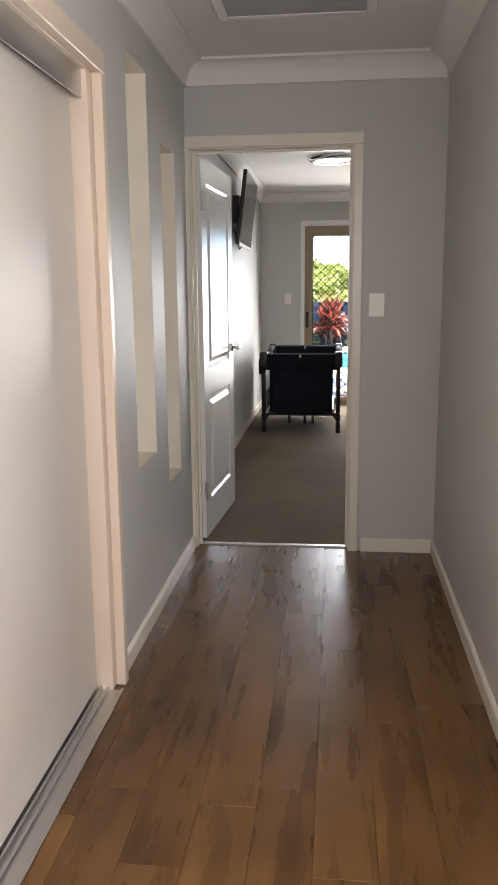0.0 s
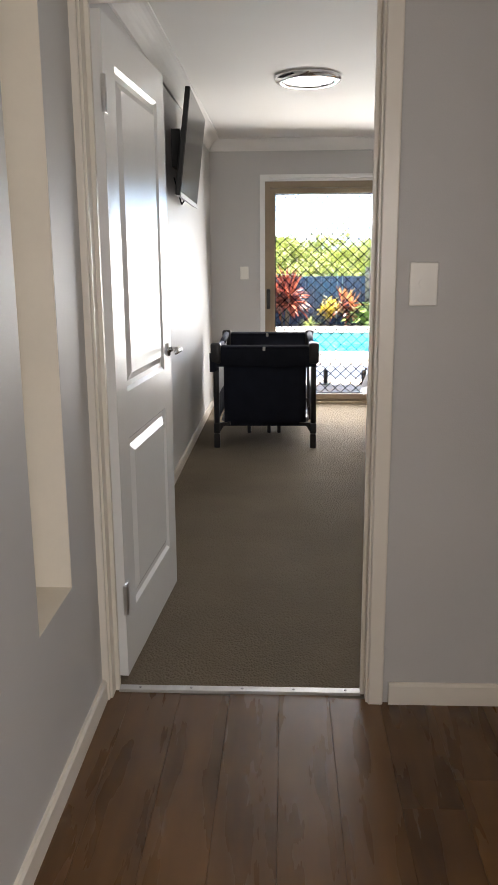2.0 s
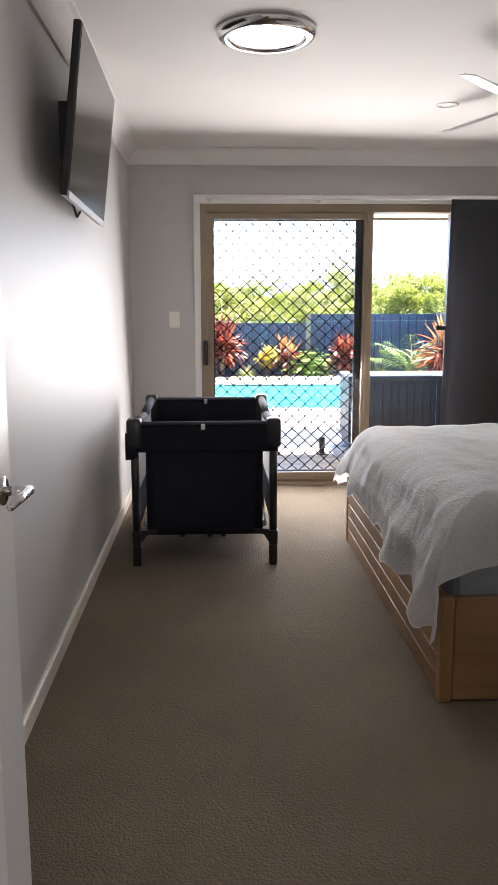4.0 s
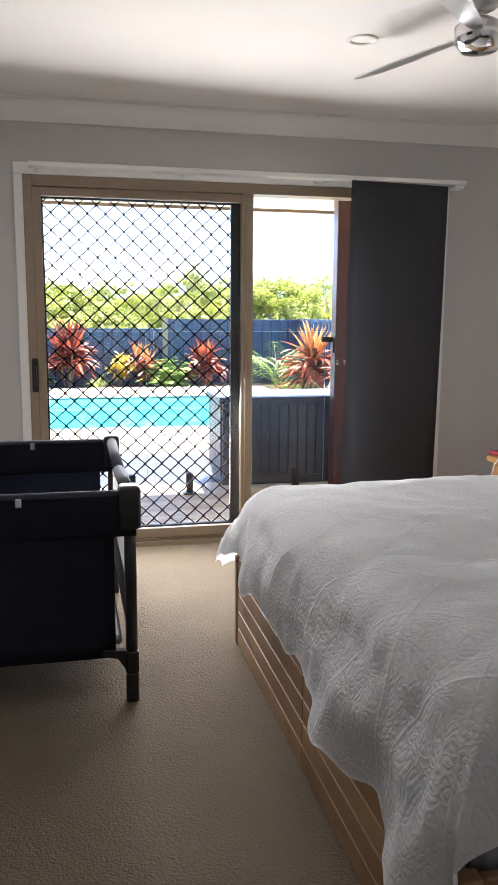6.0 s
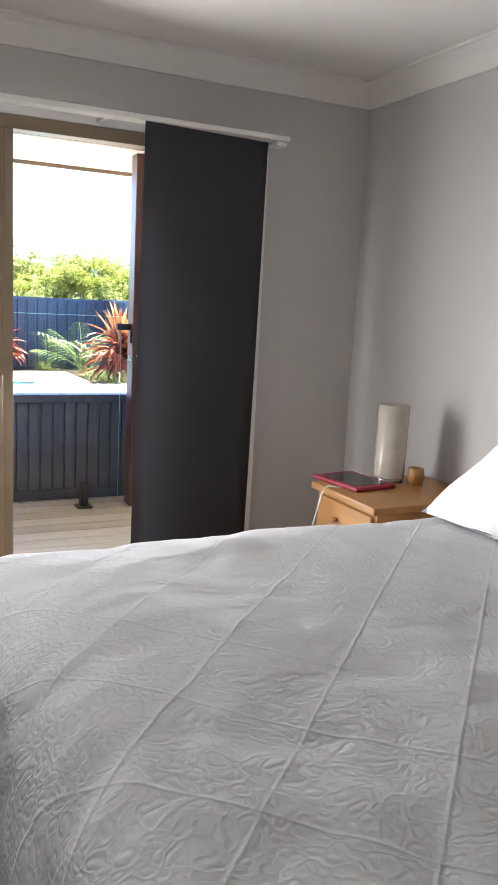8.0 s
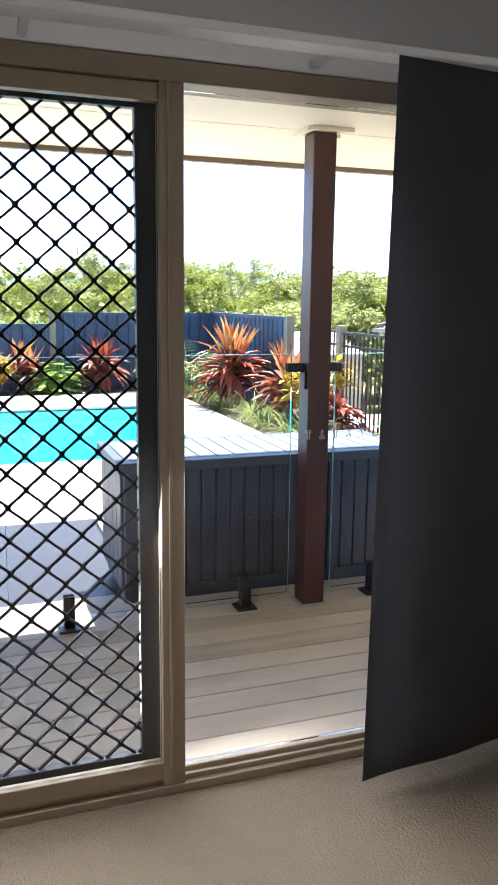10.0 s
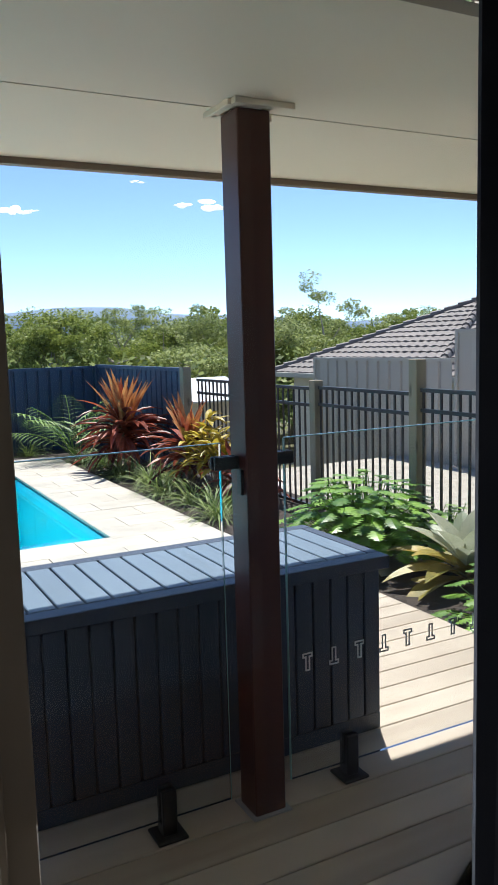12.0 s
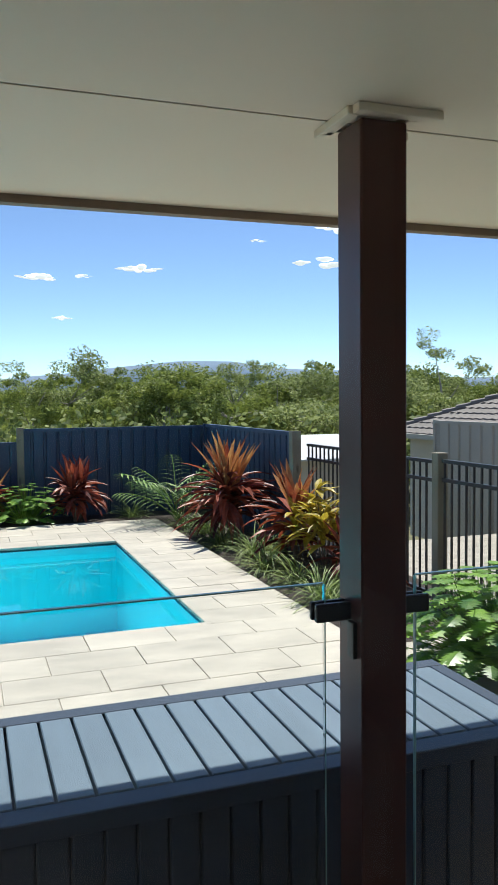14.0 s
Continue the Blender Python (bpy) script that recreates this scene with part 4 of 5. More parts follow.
# ---- bedside table and what stands on it ----
NX0, NX1, NY0, NY1, NZ = 3.275, 3.85, 8.540, 8.980, 0.605
stand = thing("bedside_table", (3.55, 8.790, 0), "honey coloured timber bedside table with drawers", "bedside table")
part("top", boxes((NX0 - 0.02, NY0 - 0.02, NZ - 0.03, NX1, NY1 + 0.02, NZ), bevel=0.006, seg=2), M_BEECH, stand)
part("body", boxes((NX0 + 0.012, NY0, 0.05, NX1 - 0.01, NY1, NZ - 0.03)), M_BEECH, stand)
for k in range(3):
    z0 = 0.08 + k * 0.165
    d = part("drawer", boxes((NX0 - 0.004, NY0 + 0.02, z0, NX0 + 0.011, NY1 - 0.02, z0 + 0.15), bevel=0.004), M_BEECH, stand)
    bm = bmesh.new()
    rod(bm, (NX0 - 0.004, 8.805, z0 + 0.075), (NX0 - 0.026, 8.805, z0 + 0.075), 0.008, 0.014, 12)
    part("knob", bm, M_BEECH, d, "turned knob", True)
for x in (NX0 + 0.03, NX1 - 0.04):
    for y in (NY0 + 0.03, NY1 - 0.03):
        part("leg", boxes((x - 0.02, y - 0.02, 0, x + 0.02, y + 0.02, 0.05)), M_BEECH, stand)
M_SHADE = mat("smoky_glass_shade", (0.46, 0.43, 0.37), 0.12, vary=0.2, scale=9, fine=30)
lamp = thing("table_lamp", (3.61, 8.930, NZ), "cylindrical mirrored glass table lamp", "lamp")
bm = bmesh.new()
lathe(bm, [(0.0005, 0.0), (0.06, 0.0), (0.062, 0.012), (0.05, 0.02), (0.0005, 0.02)], 28, (3.61, 8.930, NZ))
part("base", bm, M_ALU, lamp, "", True)
bm = bmesh.new()
lathe(bm, [(0.068, 0.02), (0.068, 0.34), (0.064, 0.34), (0.064, 0.02)], 36, (3.61, 8.930, NZ))
part("shade", bm, M_SHADE, lamp, "smoky glass cylinder", True)
M_RED = mat("crimson_silicone", (0.30, 0.012, 0.035), 0.45, vary=0.1)
tablet = thing("tablet", (3.40, 8.890, NZ), "tablet computer in a crimson case lying flat", "tablet")
TM = Matrix.Translation((3.42, 8.920, NZ)) @ Matrix.Rotation(radians(8), 4, "Z")
part("case", moved(boxes((-0.11, -0.145, 0.0, 0.11, 0.145, 0.018), bevel=0.006, seg=2), TM), M_RED, tablet)
part("screen", moved(boxes((-0.085, -0.115, 0.018, 0.085, 0.115, 0.0195)), TM), M_SCREEN, tablet, "dark screen")
cord = thing("charging_cord", (3.25, 8.860, 0.45), "thin white charging cord hanging from the tablet", "cord")
bm = bmesh.new()
cp = [(3.30, 8.830, 0.615), (3.245, 8.850, 0.618), (3.228, 8.865, 0.58), (3.226, 8.890, 0.50), (3.228, 8.930, 0.40), (3.225, 8.940, 0.20), (3.22, 8.950, 0.005)]
for a, b in zip(cp, cp[1:]):
    rod(bm, a, b, 0.0035, n=6)
part("wire", bm, M_SWITCH, cord, "", True)
candle = thing("candle_holder", (3.68, 8.830, NZ), "small round wooden candle holder", "candle holder")
bm = bmesh.new()
lathe(bm, [(0.0005, 0.0), (0.032, 0.0), (0.036, 0.04), (0.034, 0.075), (0.024, 0.075), (0.022, 0.05), (0.0005, 0.05)], 24, (3.68, 8.830, NZ))
part("cup", bm, M_BEECH, candle, "", True)

# ---- outside: deck, roof edge, glass fence, bench ----
GZ = -0.16
SPREAD = 900.0
bm = bmesh.new()
ticks = [-SPREAD, -300, -120, -60, -30, -15, -8, -4, 0, 4, 6.3, 8, 10, 12, 16, 20, 24, 30, 40, 60, 90, 140, 220, 400, SPREAD]


def ground_z(x, y):
    far = max(0.0, math.hypot(max(0, abs(x - 3) - 4), max(0, y - 22)))
    drop = -0.24
    drop -= 1.4 * min(1, max(0, (x - 6.6) / 3.0)) * (1 if y > 9 else 0.5)
    drop -= 9.0 * min(1, max(0, (y - 22.6) / 90.0)) + 1.2 * min(1, max(0, (y - 22.2) / 3))
    return drop


xs = ticks
yz = [-SPREAD, -200, -60, -20, -8, 0, 9, 12, 16, 20, 22, 22.6, 26, 32, 45, 60, 80, 110, 150, 220, 350, 600, 1500, 3000]
gv = {(i, j): bm.verts.new((x, y, ground_z(x, y))) for i, x in enumerate(xs) for j, y in enumerate(yz)}
POOL = (-3.6, 3.97, 15.22, 19.1)
for i in range(len(xs) - 1):
    for j in range(len(yz) - 1):
        bm.faces.new((gv[i, j], gv[i + 1, j], gv[i + 1, j + 1], gv[i, j + 1]))
# open the ground under house and pool
doomed = [f for f in bm.faces if -4.1 <= f.calc_center_median().x <= 4.1 and 9 < f.calc_center_median().y < 20]
bmesh.ops.delete(bm, geom=doomed, context="FACES")
structure("ground", bm, M_GRASS, "grassy ground falling away behind the garden", "ground")
structure("ground_under_deck", boxes((-6, 9.6, -0.6, 6.3, 15.1, -0.26)), M_MULCH, "dark soil under deck and beds", "ground")
structure("garden_bed", boxes((4.86, 11.2, -0.4, 6.35, 21.75, -0.135), (-6, 20.75, -0.4, 4.86, 21.75, -0.135)), M_MULCH, "dark mulch of the garden beds", "ground")

deck = structure("deck", boxes((-2.0, 9.80, -0.27, 4.80, 12.9, -0.028)), M_BLACK, "weathered pale grey timber deck boards", "deck")
structure("soffit_edge_sheet", boxes((-5.2, 11.038, 2.215, 9.2, 11.86, 2.225)), M_SOFFIT, "cream patio ceiling sheet at the roof edge", "ceiling")
structure("soffit", boxes((-5.2, BY + 0.2, 2.215, 9.2, 11.03, 2.225)), M_SOFFIT, "cream patio ceiling sheets", "ceiling")
structure("trim_soffit_joint", boxes((-5.2, 11.03, 2.217, 9.2, 11.038, 2.225)), M_FASCIA, "dark joint strip of the patio ceiling", "trim")
structure("trim_fascia", boxes((-5.2, 11.86, 2.19, 9.2, 11.90, 2.36)), M_FASCIA, "brown fascia along the patio roof edge", "trim")
structure("roof_patio", boxes((-5.2, BY + 0.2, 2.36, 9.2, 12.0, 2.42)), M_TILE, "roof over the patio", "roof")

post = thing("patio_post", (3.10, 11.0, 0), "dark red stained square timber patio post", "post")
part("shaft", boxes((3.045, 10.935, 0.0, 3.155, 11.045, 2.195), bevel=0.004), M_POST, post)
part("head_trim", boxes((3.025, 10.905, 2.197, 3.225, 10.933, 2.215), (3.025, 11.047, 2.197, 3.225, 11.07, 2.215), (3.015, 10.933, 2.197, 3.043, 11.10, 2.215), (3.157, 10.933, 2.197, 3.18, 11.047, 2.215), bevel=0.002), M_SOFFIT, post, "cream trim at the ceiling")
part("foot_bracket", boxes((3.03, 10.92, 0.0, 3.17, 11.06, 0.006)), M_GREYMET, post, "steel foot plate")

GYF = 11.0
for gx0, gx1 in ((0.35, 1.62), (1.68, 2.985), (3.215, 4.70)):
    g = thing("glass_fence_panel", ((gx0 + gx1) / 2, GYF, 0), "frameless clear glass pool fence panel", "glass fence", "glass fence panels")
    p = part("sheet", boxes((gx0, GYF - 0.005, 0.055, gx1, GYF + 0.005, 1.215)), M_GLASS, g)
    p.visible_shadow = False
    part("polished_edge", boxes((gx0, GYF - 0.005, 1.2155, gx1, GYF + 0.005, 1.2185), (gx0 - 0.003, GYF - 0.005, 0.055, gx0 - 0.0005, GYF + 0.005, 1.215), (gx1 + 0.0005, GYF - 0.005, 0.055, gx1 + 0.003, GYF + 0.005, 1.215)), M_GLASSEDGE, g, "green polished glass edge")
for x in (0.66, 1.507, 1.935, 2.766, 3.452, 4.30):
    s = thing("glass_spigot", (x, GYF, 0), "black spigot holding the glass fence on the deck", "spigot", "glass fence spigots")
    part("base_plate", boxes((x - 0.05, GYF - 0.05, 0.0, x + 0.05, GYF + 0.05, 0.012), bevel=0.003), M_BLACK, s)
    part("stem", boxes((x - 0.024, GYF - 0.026, 0.012, x + 0.024, GYF - 0.006, 0.16), (x - 0.024, GYF + 0.006, 0.012, x + 0.024, GYF + 0.026, 0.16), (x - 0.024, GYF - 0.026, 0.012, x + 0.024, GYF + 0.026, 0.05), bevel=0.004), M_BLACK, s)
for x0, x1 in ((2.96, 3.044), (3.156, 3.24)):
    c = thing("glass_clamp", ((x0 + x1) / 2, GYF, 1.15), "black clamp between glass fence and post", "clamp", "glass fence clamps")
    part("body", boxes((x0, GYF - 0.02, 1.135, x1, GYF - 0.006, 1.175), (x0, GYF + 0.006, 1.135, x1, GYF + 0.02, 1.175), bevel=0.003), M_BLACK, c)
latch = thing("gate_striker", (3.03, 10.98, 1.09), "small black steel striker on the post", "bracket")
part("plate", boxes((3.034, 10.955, 1.055, 3.045, 10.985, 1.135), bevel=0.002), M_BLACK, latch)
bench = thing("storage_bench", (3.0, 11.5, 0), "large slate blue painted timber storage bench", "bench")
KX0, KX1, KY0, KY1, KZ = 2.20, 3.785, 11.20, 11.82, 0.70
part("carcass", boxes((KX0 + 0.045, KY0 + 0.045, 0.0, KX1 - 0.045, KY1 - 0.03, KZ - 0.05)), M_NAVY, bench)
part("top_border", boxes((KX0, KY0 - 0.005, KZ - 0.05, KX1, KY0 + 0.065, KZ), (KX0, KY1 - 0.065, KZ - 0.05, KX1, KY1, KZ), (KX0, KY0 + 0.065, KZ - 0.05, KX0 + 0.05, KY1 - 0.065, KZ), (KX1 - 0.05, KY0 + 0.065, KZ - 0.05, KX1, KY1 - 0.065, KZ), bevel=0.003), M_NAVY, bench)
nb = 16
wb = (KX1 - KX0 - 0.10) / nb
for k in range(nb):
    x = KX0 + 0.05 + k * wb
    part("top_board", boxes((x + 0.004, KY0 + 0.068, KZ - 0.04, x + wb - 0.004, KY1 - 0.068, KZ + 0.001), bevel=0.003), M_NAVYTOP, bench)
for k in range(20):
    w = (KX1 - KX0 - 0.06) / 20
    x = KX0 + 0.03 + k * w
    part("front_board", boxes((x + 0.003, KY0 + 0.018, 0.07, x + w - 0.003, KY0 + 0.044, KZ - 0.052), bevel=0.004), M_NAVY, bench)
for k in range(5):
    w = (KY1 - KY0 - 0.08) / 5
    y = KY0 + 0.045 + k * w
    for xa in (KX0 + 0.018, KX1 - 0.044):
        part("end_board", boxes((xa, y + 0.003, 0.07, xa + 0.026, y + w - 0.003, KZ - 0.052), bevel=0.004), M_NAVY, bench)
part("plinth", boxes((KX0 + 0.03, KY0 + 0.025, 0.0, KX1 - 0.03, KY0 + 0.044, 0.066)), M_NAVY, bench)

# ---- pool ----
px0, px1, py0, py1 = POOL
pool = structure("swimming_pool", boxes((px0 - 0.15, py0 - 0.15, -1.35, px1 + 0.15, py1 + 0.15, -1.2), (px0 - 0.15, py0 - 0.15, -1.2, px0, py1 + 0.15, -0.15), (px1, py0 - 0.15, -1.2, px1 + 0.15, py1 + 0.15, -0.15), (px0, py0 - 0.15, -1.2, px1, py0, -0.15), (px0, py1, -1.2, px1, py1 + 0.15, -0.15)), M_POOL, "aqua blue fibreglass swimming pool", "pool")
structure("pool_step", boxes((px0, py0, -1.2, px1 - 0.9, py0 + 0.55, -0.5), (px0, py0 + 0.55, -1.2, px1 - 1.6, py0 + 1.0, -0.8), bevel=0.05, seg=3), M_POOL, "submerged aqua pool step", "pool step")
bm = bmesh.new()
bm.faces.new([bm.verts.new(c) for c in ((px0, py0, -0.22), (px1, py0, -0.22), (px1, py1, -0.22), (px0, py1, -0.22))])
water = structure("water", bm, M_WATER, "clear blue pool water", "water")
water.visible_shadow = False
paving = structure("pavement", boxes((-6, 11.95, -0.4, px0 - 0.16, 20.78, -0.109), (px1 + 0.16, 12.9, -0.4, 4.86, 20.78, -0.109), (px0 - 0.16, 12.9, -0.4, px1 + 0.16, py0 - 0.16, -0.109), (px0 - 0.16, py1 + 0.16, -0.4, px1 + 0.16, 20.78, -0.109), (-6, 11.4, -0.4, 2.15, 12.9, -0.109), (4.86, 13.2, -0.4, 6.0, 14.35, -0.13)), M_GROUT, "pale travertine paving round the pool", "pavement")

# ---- fences ----
blue = thing("blue_fence", (4.5, 21.8, -0.2), "deep blue steel panel fence", "fence")
bm = bmesh.new()


def ribbed(bm, place, length, z0, z1, rib=0.19):
    n = int(length / rib)
    prof = []
    for k in range(n):
        s = k * rib
        prof += [(s, 0.0), (s + rib * 0.72, 0.0), (s + rib * 0.78, 0.03), (s + rib * 0.94, 0.03)]
    prof.append((length, 0.0))
    lo = [bm.verts.new(place(s, d, z0)) for s, d in prof]
    hi = [bm.verts.new(place(s, d, z1)) for s, d in prof]
    lo2 = [bm.verts.new(place(s, d + 0.004, z0)) for s, d in prof]
    hi2 = [bm.verts.new(place(s, d + 0.004, z1)) for s, d in prof]
    for k in range(len(prof) - 1):
        bm.faces.new((lo[k], lo[k + 1], hi[k + 1], hi[k]))
        bm.faces.new((lo2[k], lo2[k + 1], hi2[k + 1], hi2[k]))
    return bm


FX = 5.93
for name, place, ln_, top in (("panel", lambda s, d, z: (3.05 + s, 21.8 + d, z), FX - 3.05, 1.16), ("panel", lambda s, d, z: (-6.0 + s, 21.8 + d, z), 9.0, 0.97), ("panel", lambda s, d, z: (FX + d, 18.2 + s, z), 3.6, 1.18)):
    bm = bmesh.new()
    ribbed(bm, place, ln_, -0.22, top)
    part("panel", bm, M_FENCE, blue)
part("top_rail", boxes((3.05, 21.78, 1.155, FX, 21.85, 1.205), (-6, 21.78, 0.965, 3.03, 21.85, 1.01), (FX - 0.02, 18.2, 1.175, FX + 0.05, 21.78, 1.225)), M_FENCE, blue)
part("corner_post", boxes((FX - 0.04, 21.74, -0.2, FX + 0.04, 21.80, 1.225)), M_FENCE, blue)
part("step_post", boxes((2.99, 21.72, -0.2, 3.09, 21.79, 1.225)), M_FENCEPOST, blue, "grey timber post")
part("end_post", boxes((FX - 0.04, 18.08, -0.2, FX + 0.07, 18.19, 1.235)), M_FENCEPOST, blue, "grey timber post")
FPX = 6.08
railing = thing("pool_fence", (FPX, 15.0, -0.1), "black tubular steel pool fence between timber posts", "fence")
for y, top in ((15.29, 1.145), (13.80, 1.355), (12.2, 1.37), (16.75, 1.15)):
    part("timber_post", boxes((FPX - 0.05, y - 0.05, -0.5, FPX + 0.05, y + 0.05, top), bevel=0.006), M_FENCEPOST, railing, "weathered timber post")
for y0, y1, zt, zb in ((16.82, 18.06, 1.07, -0.06), (15.37, 16.68, 1.06, -0.1), (13.86, 15.23, 1.075, -0.08), (12.26, 13.74, 1.11, 0.10), (10.6, 12.14, 1.12, 0.12)):
    for z in (zt, zt - 0.16, zb):
        part("rail", boxes((FPX - 0.018, y0, z - 0.015, FPX + 0.018, y1, z + 0.015)), M_BLACK, railing)
    n = int((y1 - y0) / 0.105)
    for k in range(n + 1):
        y = y0 + 0.02 + (y1 - y0 - 0.04) * k / n
        part("baluster", boxes((FPX - 0.008, y - 0.008, zb, FPX + 0.008, y + 0.008, zt)), M_BLACK, railing)

# ---- the neighbour's place ----
NFX = 10.0
nf = thing("beige_fence", (NFX, 18, -0.8), "tall beige steel panel boundary fence", "fence")
for y0, y1, z0, z1 in ((17.75, 21.4, -1.2, 1.17), (6.0, 17.6, -1.2, 1.58)):
    bm = bmesh.new()
    ribbed(bm, lambda s, d, z: (NFX + d, y0 + s, z), y1 - y0, z0, z1, 0.30)
    part("panel", bm, M_BEIGE, nf)
    part("top_rail", boxes((NFX - 0.02, y0, z1 - 0.01, NFX + 0.06, y1, z1 + 0.04)), M_BEIGE, nf)
    part("end_post", boxes((NFX - 0.03, y1, z0, NFX + 0.05, y1 + 0.06, z1 + 0.05)), M_BEIGE, nf)
structure("gravel_yard", boxes((6.4, 8.0, -1.2, 9.98, 19.0, -0.36)), M_GRAVEL, "pale gravel strip beside the fence", "ground")

# ---- the neighbour's house ----
CLOUDS = [(299, 230, 38), (128, 209, 34), (643, 255, 54), (691, 325, 42), (166, 142, 17), (199, 214, 14), (520, 291, 12)]
house = thing("neighbour_house", (22, 27, -1.6), "brick house with a grey tiled hip roof", "house")
part("wall", boxes((14.5, 23.3, -2.4, 33.5, 29.7, 0.57)), M_BRICK, house)
E0, E1, RA, RB = Vector((14, 22.83, 0.60)), Vector((14, 30.19, 0.60)), Vector((19.2, 26.5, 2.62)), Vector((30, 26.5, 2.62))
G0, G1 = Vector((34.2, 22.83, 0.60)), Vector((34.2, 30.19, 0.60))


def tiled(bm, a, b, c, d, rows=15):
    """Overlapping courses of wavy tiles between the eave a-b and the ridge d-c."""
    nrm = (b - a).cross(d - a).normalized()
    if nrm.z < 0:
        nrm = -nrm
    for k in range(rows):
        f0, f1 = k / rows, (k + 1) / rows + 0.012
        l0, l1 = a.lerp(d, f0), b.lerp(c, f0)
        h0, h1 = a.lerp(d, min(1, f1)), b.lerp(c, min(1, f1))
        wide = (l1 - l0).length
        n = max(2, int(wide / 0.0835))
        lo, hi, dn = [], [], []
        for i in range(n + 1):
            s = i / n
            wv = 0.016 * math.cos(i * math.pi / 2 + k * 0.0)
            lo.append(bm.verts.new(l0.lerp(l1, s) + nrm * (0.045 + wv)))
            hi.append(bm.verts.new(h0.lerp(h1, s) + nrm * (0.005 + wv * 0.8)))
            dn.append(bm.verts.new(l0.lerp(l1, s) - nrm * 0.02))
        for i in range(n):
            bm.faces.new((lo[i], lo[i + 1], hi[i + 1], hi[i]))
            bm.faces.new((dn[i], dn[i + 1], lo[i + 1], lo[i]))


for name, quad in (("hip_end", (E0, E1, RA, RA)), ("roof_side", (E0, G0, RB, RA)), ("roof_side", (E1, G1, RB, RA))):
    bm = bmesh.new()
    tiled(bm, *quad)
    part(name, bm, M_TILE, house, "courses of grey concrete tiles")
for p, q in ((E0, RA), (E1, RA), (RA, RB)):
    n = 16
    for k in range(n):
        a, b = p.lerp(q, k / n), p.lerp(q, (k + 1.08) / n)
        bm = bmesh.new()
        rod(bm, a + Vector((0, 0, 0.05)), b + Vector((0, 0, 0.02)), 0.11, 0.085, 8)
        part("ridge_tile", bm, M_TILE, house)
part("gutter", boxes((13.85, 22.7, 0.48, 14.0, 30.3, 0.61), (14.0, 22.7, 0.48, 34.2, 22.83, 0.61)), M_BEIGE, house)
shed = thing("far_shed", (16, 41, -3), "pale sheet metal roofed building far behind the trees", "building")
part("wall", boxes((13.6, 39.5, -5.5, 18.4, 44.5, -0.85)), M_BRICK, shed)
bm = bmesh.new()
extrude_profile(bm, [(38.9, -0.85), (42, 0.0), (45.1, -0.85), (45.1, -0.92), (42, -0.08), (38.9, -0.92)], lambda u, v, s: (s, u, v), 13.0, 18.2)
part("roof", bm, M_SHEETROOF, shed)

# ---- plants ----


def leafmat(name, a, b, rough=0.45):
    m = mat(name, a, rough, vary=0.2, scale=8, fine=40, tint=b, island=0.55, spec=0.4)
    n, ln = m.node_tree.nodes, m.node_tree.links
    bs = n["Principled BSDF"]
    tl = n.new("ShaderNodeBsdfTranslucent")
    mx = n.new("ShaderNodeMixShader")
    mx.inputs[0].default_value = 0.3
    col = bs.inputs["Base Color"].links[0].from_socket
    ln.new(col, tl.inputs[0])
    ln.new(bs.outputs[0], mx.inputs[1])
    ln.new(tl.outputs[0], mx.inputs[2])
    ln.new(mx.outputs[0], n["Material Output"].inputs[0])
    return m


L_RED = leafmat("red_cordyline_leaf", (0.10, 0.018, 0.018), (0.42, 0.10, 0.05))
L_ORANGE = leafmat("orange_cordyline_leaf", (0.32, 0.07, 0.035), (0.68, 0.34, 0.12))
L_TIP = leafmat("pale_young_leaf", (0.42, 0.12, 0.06), (0.62, 0.42, 0.16))
L_GRASS = leafmat("strap_grass_leaf", (0.10, 0.18, 0.035), (0.38, 0.46, 0.15))
L_GREEN = leafmat("glossy_green_leaf", (0.08, 0.20, 0.025), (0.30, 0.50, 0.08), 0.35)
L_PALM = leafmat("palm_leaf", (0.07, 0.17, 0.035), (0.24, 0.38, 0.09))
L_YELLOW = leafmat("yellow_croton_leaf", (0.34, 0.25, 0.02), (0.68, 0.52, 0.06))
L_BROM = leafmat("bromeliad_leaf", (0.30, 0.27, 0.06), (0.62, 0.46, 0.12))
L_BROM2 = leafmat("pale_bromeliad_leaf", (0.36, 0.42, 0.28), (0.55, 0.56, 0.42))
L_TREE = leafmat("gum_tree_leaf", (0.13, 0.185, 0.04), (0.37, 0.42, 0.10), 0.6)
L_TREE2 = leafmat("light_gum_leaf", (0.16, 0.22, 0.045), (0.45, 0.50, 0.13), 0.6)
M_STEM = mat("woody_stem", (0.16, 0.12, 0.08), 0.85, vary=0.25, scale=20, bump=0.05)
M_BARK = mat("pale_gum_bark", (0.34, 0.30, 0.25), 0.85, vary=0.25, scale=3, bump=0.04)


